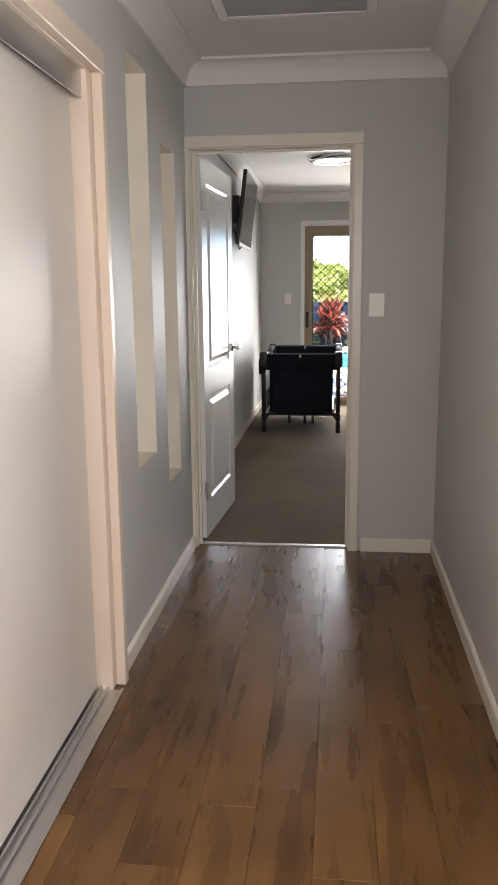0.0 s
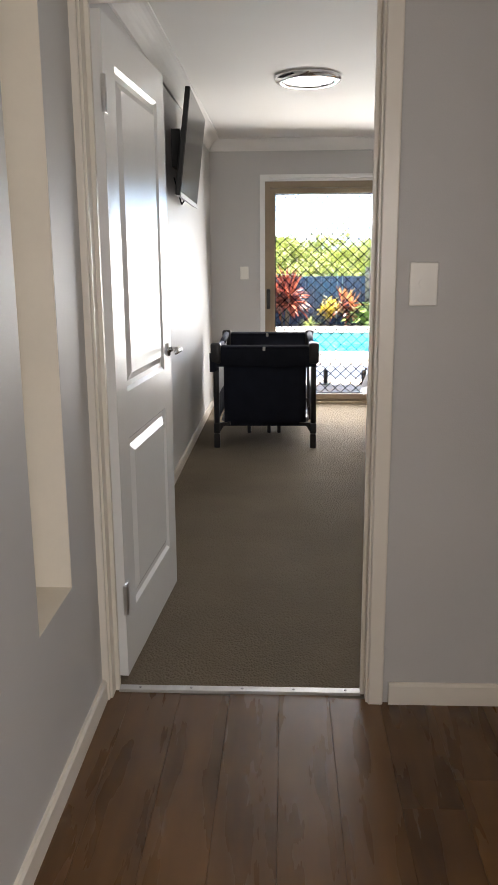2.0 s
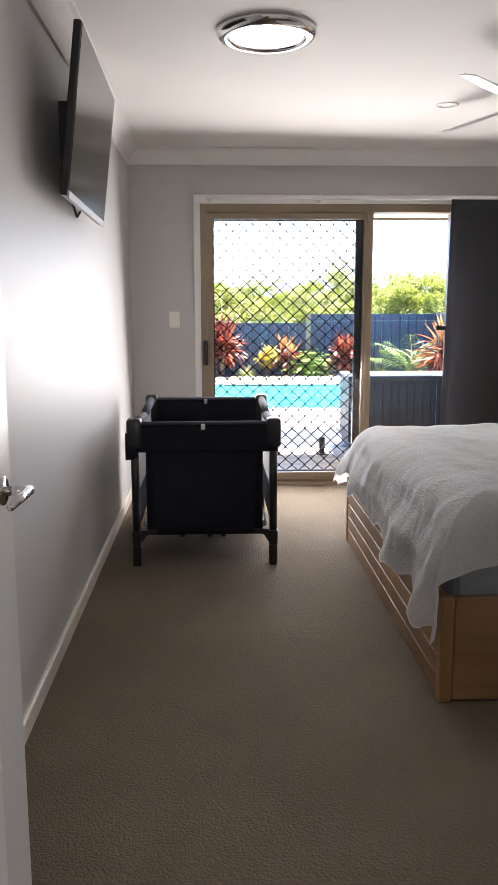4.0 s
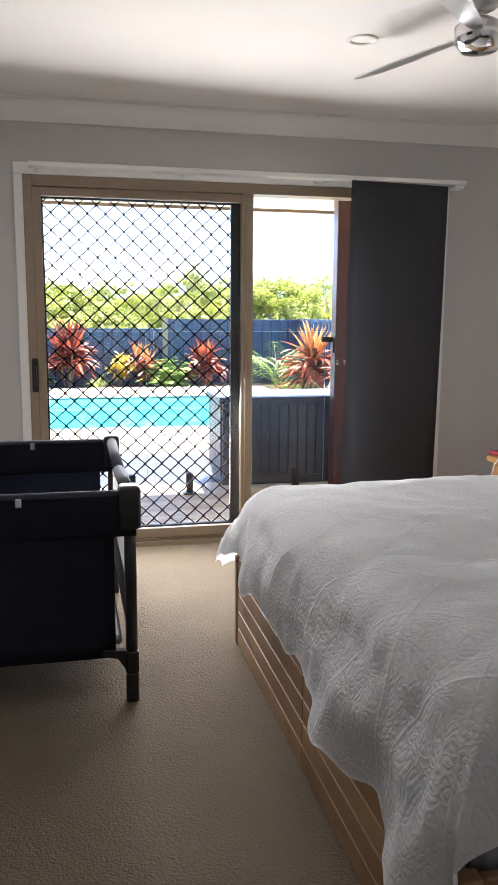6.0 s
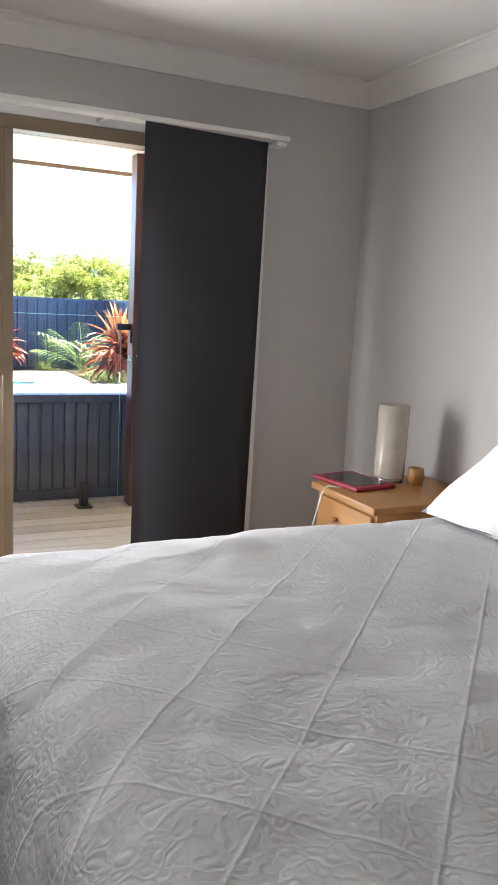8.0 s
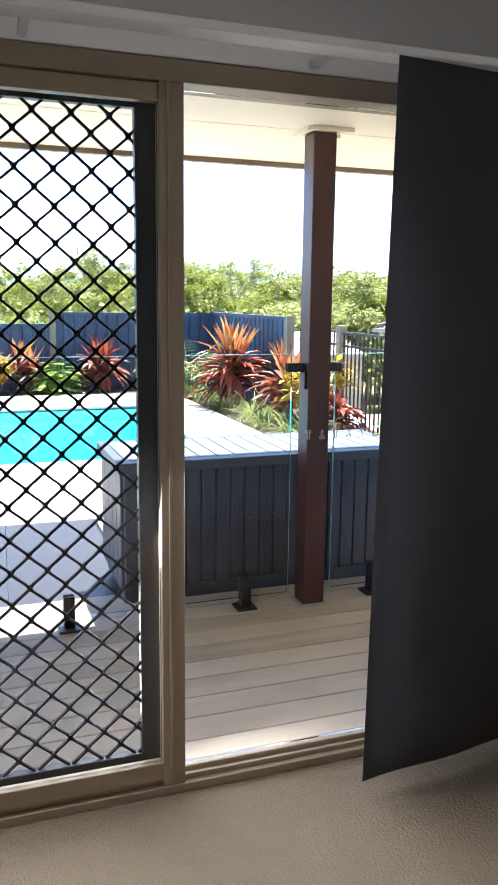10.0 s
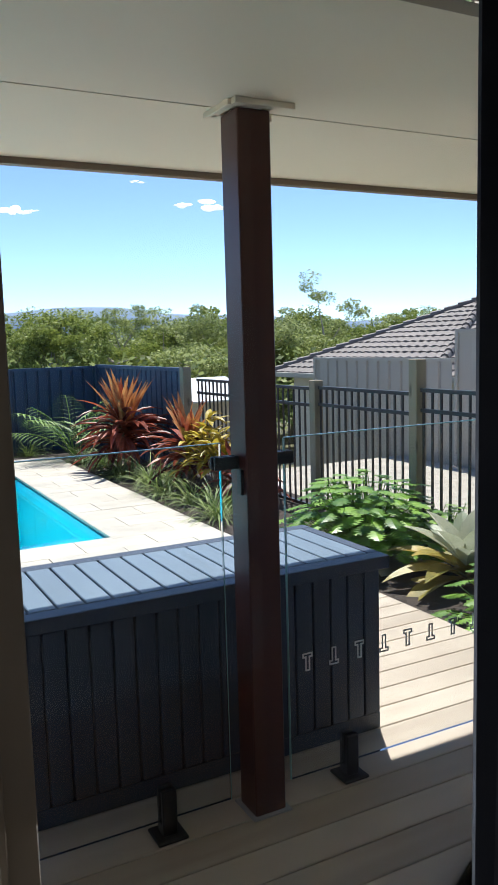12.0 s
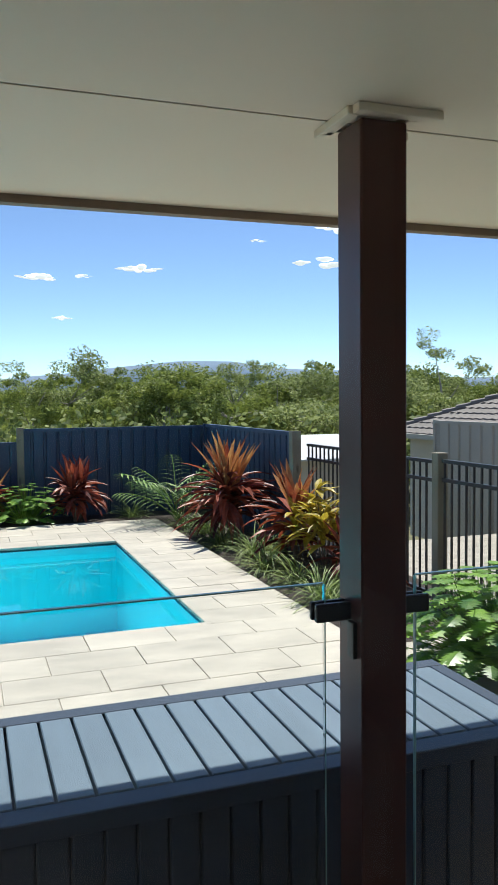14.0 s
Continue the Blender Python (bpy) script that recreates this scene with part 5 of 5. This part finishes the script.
def strap(bm, base, yaw, rise, length, width, droop, n=6, fold=0.25):
    """A folded strap leaf that leaves base at the angle rise and bends down towards its tip."""
    p = Vector(base)
    a = rise
    d = Vector((math.cos(yaw), math.sin(yaw), 0))
    side = Vector((-d.y, d.x, 0))
    prev = None
    for k in range(n + 1):
        s = k / n
        w = width * (0.35 + 1.3 * s) if s < 0.5 else width * (1.0 - ((s - 0.5) / 0.5) ** 1.8)
        w = max(w, 0.0015)
        upv = Vector((0, 0, 1)) * math.cos(a) - d * math.sin(a)
        row = [bm.verts.new(p - side * w / 2 + upv * w * fold), bm.verts.new(p), bm.verts.new(p + side * w / 2 + upv * w * fold)]
        if prev:
            bm.faces.new((prev[0], prev[1], row[1], row[0]))
            bm.faces.new((prev[1], prev[2], row[2], row[1]))
        prev = row
        a -= droop / n
        p = p + (d * math.cos(a) + Vector((0, 0, 1)) * math.sin(a)) * (length / n)


def leafy(name, at, label, category, group, parts):
    t = thing(name, at, label, category, group)
    for pname, bm, m in parts:
        bmesh.ops.translate(bm, vec=Vector(at), verts=bm.verts)
        part(pname, bm, m, t)
    return t


def cordyline(at, height, spread, seed, heads=3, low=L_RED, up=L_ORANGE):
    r = random.Random(seed)
    stems, old, young = bmesh.new(), bmesh.new(), bmesh.new()
    for h in range(heads):
        top = Vector((r.uniform(-0.16, 0.16), r.uniform(-0.16, 0.16), height * r.uniform(0.25, 0.5)))
        rod(stems, (top.x * 0.4, top.y * 0.4, -0.05), top, 0.022, 0.016, 7)
        for k in range(24):
            f = k / 24
            strap(old, top - Vector((0, 0, 0.25 * (1 - f) * height * 0.6)), r.uniform(0, 6.28), 0.25 + 0.75 * f + r.uniform(-0.15, 0.15), spread * r.uniform(0.75, 1.1), 0.085, r.uniform(0.7, 1.5))
        for k in range(9):
            strap(young, top, r.uniform(0, 6.28), r.uniform(1.05, 1.5), height * r.uniform(0.38, 0.55), 0.08, r.uniform(0.05, 0.35))
    return leafy("cordyline", at, "red and orange cordyline with upright strap leaves in the garden bed", "plant", "cordylines", [("stem", stems, M_STEM), ("foliage", old, low), ("young_foliage", young, up)])


def tuft(at, size, seed, n=130):
    r = random.Random(seed)
    bm = bmesh.new()
    for k in range(n):
        strap(bm, (r.uniform(-0.06, 0.06), r.uniform(-0.06, 0.06), -0.03), r.uniform(0, 6.28), r.uniform(0.6, 1.5), size * r.uniform(0.7, 1.15), 0.013, r.uniform(0.8, 2.2), 6, 0.1)
    return leafy("strappy_grass", at, "tuft of green strappy grass in dark mulch", "plant", "grass tufts", [("foliage", bm, L_GRASS)])


def lobed(bm, base, yaw, rise, length, width, r):
    """A deeply lobed leaf blade at the end of a stalk."""
    d = Vector((math.cos(yaw), math.sin(yaw), 0))
    side = Vector((-d.y, d.x, 0))
    out = d * math.cos(rise) + Vector((0, 0, math.sin(rise)))
    tip = Vector(base) + out * length
    ax = (d * math.cos(rise * 0.3 - 0.35) + Vector((0, 0, math.sin(rise * 0.3 - 0.35))))
    nrm = side.cross(ax)
    pts = []
    lobes = 5
    left, right = [], []
    for k in range(lobes * 2 + 1):
        s = k / (lobes * 2)
        env = math.sin(math.pi * min(1, 0.12 + s * 0.95)) ** 0.7
        w = width * env * (1.0 if k % 2 == 0 else 0.42)
        c = tip + ax * (s * width * 2.0) - nrm * 0.0 - Vector((0, 0, 0.25 * s * s * width))
        left.append(bm.verts.new(c - side * w + nrm * w * 0.15))
        right.append(bm.verts.new(c + side * w + nrm * w * 0.15))
        pts.append(bm.verts.new(c))
    for k in range(lobes * 2):
        bm.faces.new((left[k], pts[k], pts[k + 1], left[k + 1]))
        bm.faces.new((pts[k], right[k], right[k + 1], pts[k + 1]))


def philodendron(at, size, seed, n=110):
    r = random.Random(seed)
    bm, st = bmesh.new(), bmesh.new()
    for k in range(n):
        yaw, rise = r.uniform(0, 6.28), r.uniform(0.25, 1.45)
        ln_ = size * r.uniform(0.55, 1.0)
        b = (r.uniform(-0.1, 0.1), r.uniform(-0.1, 0.1), 0)
        lobed(bm, b, yaw, rise, ln_, size * r.uniform(0.085, 0.13), r)
        tipv = Vector(b) + Vector((math.cos(yaw) * math.cos(rise), math.sin(yaw) * math.cos(rise), math.sin(rise))) * ln_
        rod(st, b, tipv, 0.005, 0.003, 4)
    return leafy("philodendron", at, "dense philodendron bush with glossy lobed green leaves", "plant", "philodendrons", [("stalk", st, L_GREEN), ("foliage", bm, L_GREEN)])


def bromeliad(at, size, seed):
    r = random.Random(seed)
    a, b = bmesh.new(), bmesh.new()
    for k in range(30):
        f = k / 30
        strap(a if k < 19 else b, (0, 0, 0.02 + 0.12 * f), k * 2.4 + r.uniform(-0.2, 0.2), 0.15 + 1.1 * f, size * (1.0 - 0.35 * f), 0.16, 1.0 - 0.5 * f, 8, 0.2)
    return leafy("bromeliad", at, "large bromeliad rosette of broad yellow and grey-green leaves", "plant", "bromeliads", [("outer_rosette", a, L_BROM), ("inner_rosette", b, L_BROM2)])


def croton(at, size, seed):
    r = random.Random(seed)
    a, st = bmesh.new(), bmesh.new()
    for h in range(9):
        tipv = Vector((r.uniform(-0.3, 0.3) * size, r.uniform(-0.3, 0.3) * size, size * r.uniform(0.45, 0.85)))
        rod(st, (0, 0, -0.05), tipv, 0.01, 0.006, 5)
        for k in range(20):
            strap(a, tipv - Vector((0, 0, 0.3 * size * r.random())), r.uniform(0, 6.28), r.uniform(0.0, 1.3), 0.24 * size, 0.065 * size, 0.8, 4, 0.15)
    return leafy("croton_shrub", at, "bright yellow leaved croton shrub in the garden bed", "plant", "", [("stem", st, M_STEM), ("foliage", a, L_YELLOW)])


def small_palm(at, size, seed):
    r = random.Random(seed)
    a, st = bmesh.new(), bmesh.new()
    for h in range(15):
        yaw, rise, ln_ = r.uniform(0, 6.28), r.uniform(0.85, 1.5), size * r.uniform(0.8, 1.1)
        d = Vector((math.cos(yaw), math.sin(yaw), 0))
        side = Vector((-d.y, d.x, 0))
        p, ang = Vector((0, 0, 0)), rise
        for k in range(14):
            q = p + (d * math.cos(ang) + Vector((0, 0, 1)) * math.sin(ang)) * ln_ / 14
            rod(st, p, q, 0.007, 0.006, 4)
            if k > 2:
                for sgn in (-1, 1):
                    yy = math.atan2((d * 0.6 + side * sgn).y, (d * 0.6 + side * sgn).x)
                    strap(a, q, yy, ang * 0.5 + 0.1, 0.30 * size * math.sin(math.pi * (k + 1) / 16), 0.028, 0.8, 4, 0.1)
            p = q
            ang -= 0.07
    return leafy("small_palm", at, "small green palm with arching feathered fronds", "plant", "", [("frond_rib", st, L_PALM), ("foliage", a, L_PALM)])


B = -0.135
cordyline((5.42, 18.75, B), 1.42, 0.75, 1, 5)
cordyline((5.62, 17.35, B), 1.22, 0.58, 2, 3)
cordyline((3.78, 21.15, B), 1.15, 0.55, 3, 3, L_RED, L_RED)
cordyline((5.75, 16.05, B), 0.75, 0.5, 4, 2, L_RED, L_RED)
cordyline((1.05, 21.25, B), 1.5, 0.6, 5, 4, L_RED, L_RED)
cordyline((2.55, 21.35, B), 1.0, 0.5, 6, 2, L_RED, L_TIP)
small_palm((5.12, 20.55, B), 1.2, 7)
croton((5.66, 16.7, B), 1.15, 8)
croton((2.05, 21.2, B), 0.75, 9)
philodendron((3.05, 21.15, B), 0.62, 10, 160)
philodendron((0.35, 21.1, B), 0.55, 20, 120)
philodendron((5.48, 13.7, B), 0.66, 11, 420)
philodendron((5.90, 13.35, B), 0.45, 12, 180)
philodendron((5.35, 11.95, B), 0.50, 13, 220)
philodendron((5.75, 11.7, B), 0.45, 21, 160)
bromeliad((5.62, 12.75, B), 0.68, 14)
for k, (x, y, s) in enumerate(((5.10, 20.0, 0.5), (5.20, 19.4, 0.45), (5.12, 18.45, 0.5), (5.25, 17.7, 0.55), (5.12, 16.95, 0.55), (5.20, 16.35, 0.5), (5.10, 15.55, 0.55), (5.45, 15.9, 0.45), (5.55, 18.0, 0.5), (4.6, 21.25, 0.4), (1.6, 21.2, 0.4))):
    tuft((x, y, B), s, 30 + k)
chips = random.Random(77)
bm = bmesh.new()
for k in range(2200):
    x, y = chips.uniform(4.9, 6.0), chips.uniform(11.3, 20.8)
    if 13.2 < y < 14.35:
        continue
    s = chips.uniform(0.008, 0.022)
    a = chips.uniform(0, 3.14)
    c, d = math.cos(a) * s, math.sin(a) * s
    z = B + chips.uniform(0.0, 0.012)
    vs = [bm.verts.new((x + c * i - d * j * 0.4, y + d * i + c * j * 0.4, z + 0.005 * i)) for i, j in ((-1, -1), (1, -1), (1, 1), (-1, 1))]
    bm.faces.new(vs)
tagged(link("bark_chips", bm, M_MULCH), "loose dark bark chips on the garden bed", "mulch", kind="stuff")

# ---- trees behind the fences ----


def tree(name, at, height, wide, seed, leaf, trunk_share=0.35, clumps=52, leaves=190):
    r = random.Random(seed)
    wood_bm, crown = bmesh.new(), bmesh.new()
    p = Vector((0, 0, 0))
    rad = height * 0.016
    pts = [p]
    for k in range(5):
        q = p + Vector((r.uniform(-0.03, 0.03) * height, r.uniform(-0.03, 0.03) * height, height * 0.16))
        rod(wood_bm, p, q, rad, rad * 0.82, 7)
        rad *= 0.82
        p = q
        pts.append(p)
    tips = []
    for k in range(11):
        s = pts[r.randint(2, 5)]
        yaw = r.uniform(0, 6.28)
        e = s + Vector((math.cos(yaw) * wide * r.uniform(0.3, 0.95), math.sin(yaw) * wide * r.uniform(0.3, 0.95), height * r.uniform(0.05, 0.25)))
        rod(wood_bm, s, e, rad * 0.7, rad * 0.25, 5)
        tips.append(e)
    for c in range(clumps):
        t = tips[c % len(tips)] + Vector((r.gauss(0, 0.16) * wide, r.gauss(0, 0.16) * wide, r.gauss(0.02, 0.05) * height))
        t.z = max(t.z, height * trunk_share)
        cr = wide * r.uniform(0.16, 0.34)
        for k in range(leaves):
            v = Vector((r.gauss(0, 1), r.gauss(0, 1), r.gauss(0, 0.75)))
            v = v.normalized() * cr * r.uniform(0.55, 1.05)
            v.z *= 0.65
            c0 = t + v
            s = wide * r.uniform(0.022, 0.046)
            u = Vector((r.gauss(0, 1), r.gauss(0, 1), r.gauss(0, 1))).normalized()
            w = u.orthogonal().normalized() * s
            crown.faces.new([crown.verts.new(c0 + u * s), crown.verts.new(c0 + w * 0.5), crown.verts.new(c0 - u * s), crown.verts.new(c0 - w * 0.5)])
    t = thing(name, (0, 0, 0), "tall gum tree with an open green crown", "tree", "gum trees")
    part("trunk", wood_bm, M_BARK, t)
    part("crown", crown, leaf, t)
    t.matrix_basis = Matrix.Translation(at)
    return t


models = [tree("gum_tree", (8.2, 58, ground_z(8, 58)), 8.8, 2.6, 51, L_TREE, 0.3, 70), tree("gum_tree", (18.6, 62, ground_z(18, 62)), 10.0, 2.3, 52, L_TREE2, 0.42, 60, 170),
          tree("gum_tree", (13.6, 55, ground_z(13, 55)), 8.4, 2.7, 53, L_TREE2, 0.3, 70), tree("gum_tree", (33.5, 58, ground_z(33, 58)), 11.2, 3.2, 54, L_TREE2, 0.5, 64, 170),
          tree("gum_tree", (27.0, 60, ground_z(27, 60)), 9.2, 3.2, 55, L_TREE, 0.3, 70)]
tr = random.Random(9)
spots = []
for k in range(150):
    y = tr.uniform(50, 105)
    x = 2 + (y - 9) * tr.uniform(-0.35, 1.25)
    spots.append((x, y))
for k, (x, y) in enumerate(spots):
    base = models[k % len(models)]
    want = 1.5 + (y - 9) * tr.uniform(0.0, 0.025)
    h0 = (8.8, 10.0, 8.4, 11.2, 9.2)[k % 5]
    s = (want - ground_z(x, y)) / h0
    c = copy_thing(base, Matrix.Translation((x, y, ground_z(x, y))) @ Matrix.Rotation(tr.uniform(0, 6.28), 4, "Z"))
    c.scale = (s * 1.25, s * 1.25, s)
# low scrub that fills the gaps under the crowns
bm = bmesh.new()
sv, sf = [], []
for k in range(2600):
    y = tr.uniform(48, 130)
    x = 2 + (y - 9) * tr.uniform(-0.45, 1.45)
    top = 1.0 + (y - 9) * tr.uniform(-0.03, 0.009)
    g = ground_z(x, y)
    size = 0.8 + y * 0.012
    for q in range(75):
        c0 = Vector((x + tr.gauss(0, size), y + tr.gauss(0, size), g + (top - g) * tr.uniform(0.35, 1.0)))
        u = Vector((tr.gauss(0, 1), tr.gauss(0, 1), tr.gauss(0, 1))).normalized() * size * tr.uniform(0.09, 0.19)
        w = u.orthogonal().normalized() * u.length * 0.6
        i = len(sv)
        sv += [c0 + u, c0 + w, c0 - u, c0 - w]
        sf.append((i, i + 1, i + 2, i + 3))
bm.free()
me = bpy.data.meshes.new("scrub")
me.from_pydata(sv, [], sf)
me.materials.append(L_TREE)
tagged(new("scrub", me), "dense green bushland scrub beyond the garden", "scrub", kind="stuff")
# the blue of the distant air is painted into the hills' colour
M_HILL = mat("haze_tinted_hill", (0.17, 0.24, 0.33), 1.0, vary=0.08, scale=0.004, fine=0.03)
bm = bmesh.new()
prev = None
for k in range(81):
    x = -1500 + k * 60
    h = 34 + 48 * math.exp(-((x - 420) / 230) ** 2) + 22 * math.exp(-((x - 780) / 260) ** 2) + 22 * math.exp(-((x - 1500) / 500) ** 2) + 10 * noise.noise((x * 0.004, 0, 0)) + 4 * noise.noise((x * 0.02, 1, 0))
    row = [bm.verts.new((x, 1500, -60)), bm.verts.new((x, 1540, h * 0.6)), bm.verts.new((x, 1620, h)), bm.verts.new((x, 1900, -60))]
    if prev:
        for e in range(3):
            bm.faces.new((prev[e], row[e], row[e + 1], prev[e + 1]))
    prev = row
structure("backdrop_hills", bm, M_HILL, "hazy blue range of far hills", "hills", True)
# clouds glow faintly, in place of sunlight, to lift their dark undersides
M_CLOUD = glow("glowing_cloud_white", (0.95, 0.97, 1.0), 0.35)
for k, (x, z, w) in enumerate(CLOUDS):
    r = random.Random(200 + k)
    bm = bmesh.new()
    for q in range(16):
        f = r.uniform(-1, 1)
        m = Matrix.Translation((x + f * w, 1400 + r.uniform(-10, 10), z + r.uniform(-0.12, 0.2) * w * (1 - abs(f)))) @ Matrix.Diagonal((w * r.uniform(0.14, 0.34), w * 0.2, w * r.uniform(0.05, 0.14) * (1.15 - abs(f)), 1))
        bmesh.ops.create_icosphere(bm, subdivisions=2, radius=1, matrix=m)
    for v in bm.verts:
        v.co += noise.noise_vector(v.co * 0.06) * w * 0.035
    ob = structure("backdrop_cloud", bm, M_CLOUD, "small white fair weather cloud", "cloud", True)
    ob.visible_shadow = False

# ---- pieces of floors and pavings ----


def piece_mesh(name, sx, sy, h, bevel, material):
    bm = boxes((-sx / 2, -sy / 2, -h, sx / 2, sy / 2, 0), bevel=bevel)
    me = bpy.data.meshes.new(name)
    bm.to_mesh(me)
    bm.free()
    me.materials.append(material)
    return me


PW, PL = 0.157, 1.22
plank_me = piece_mesh("plank", PW - 0.0005, PL - 0.0005, 0.011, 0.0006, M_PLANK)
rng = random.Random(4)
for c in range(9):
    x = HX0 - 0.12 + PW * (c + 0.5) + 0.045
    y = -2.6 - rng.random() * 1.0
    while y < DY + 0.03:
        y1 = y + PL
        if y1 > DY + 0.04:
            ln_ = DY + 0.04 - y
            if ln_ > 0.05:
                me = piece_mesh("plank", PW - 0.0005, ln_, 0.011, 0.0006, M_PLANK)
                child_mesh("plank", me, hall_floor, (x, y + ln_ / 2, 0.0))
        else:
            child_mesh("plank", plank_me, hall_floor, (x, y + PL / 2, 0.0))
        y = y1

BWD = 0.142
board_long = piece_mesh("board", 6.75, BWD - 0.006, 0.026, 0.003, M_DECK)
board_right = piece_mesh("board", 2.45, BWD - 0.006, 0.026, 0.003, M_DECK)
y = 9.805 + BWD / 2
k = 0
while y < 12.85:
    if y < 11.38:
        child_mesh("board", board_long, deck, (1.41, y, 0.0))
    else:
        child_mesh("board", board_right, deck, (3.56, y, 0.0))
    y += BWD
TS = 0.61
tile_me = piece_mesh("paver", TS - 0.004, 0.405 - 0.004, 0.03, 0.004, M_STONE)
tile_sm = piece_mesh("paver", 0.405 - 0.004, 0.405 - 0.004, 0.03, 0.004, M_STONE)


def pave(x0, x1, y0, y1):
    row, y = 0, y0
    while y + 0.36 < y1 + 0.05:
        x = x1 - (0.0 if row % 2 else 0.305)
        first = x
        if not row % 2:
            child_mesh("paver", piece_mesh("paver", 0.301, 0.401, 0.03, 0.004, M_STONE), paving, (x1 - 0.1525, y + 0.2025, -0.10 + rng.uniform(-0.002, 0.002)))
        while x - TS > x0 - 0.001:
            child_mesh("paver", tile_me, paving, (x - TS / 2, y + 0.2025, -0.10 + rng.uniform(-0.002, 0.002)))
            x -= TS
        if x - x0 > 0.03:
            child_mesh("paver", piece_mesh("paver", x - x0 - 0.004, 0.401, 0.03, 0.004, M_STONE), paving, ((x + x0) / 2, y + 0.2025, -0.10 + rng.uniform(-0.002, 0.002)))
        y += 0.405
        row += 1


pave(px1 + 0.0, 4.865, py0, 20.75)
pave(-1.2, 4.865, 12.86, py0 - 0.0)
pave(-1.2, px1, py1 + 0.02, 20.75)
pave(-1.2, 2.15, 11.41, 12.86)
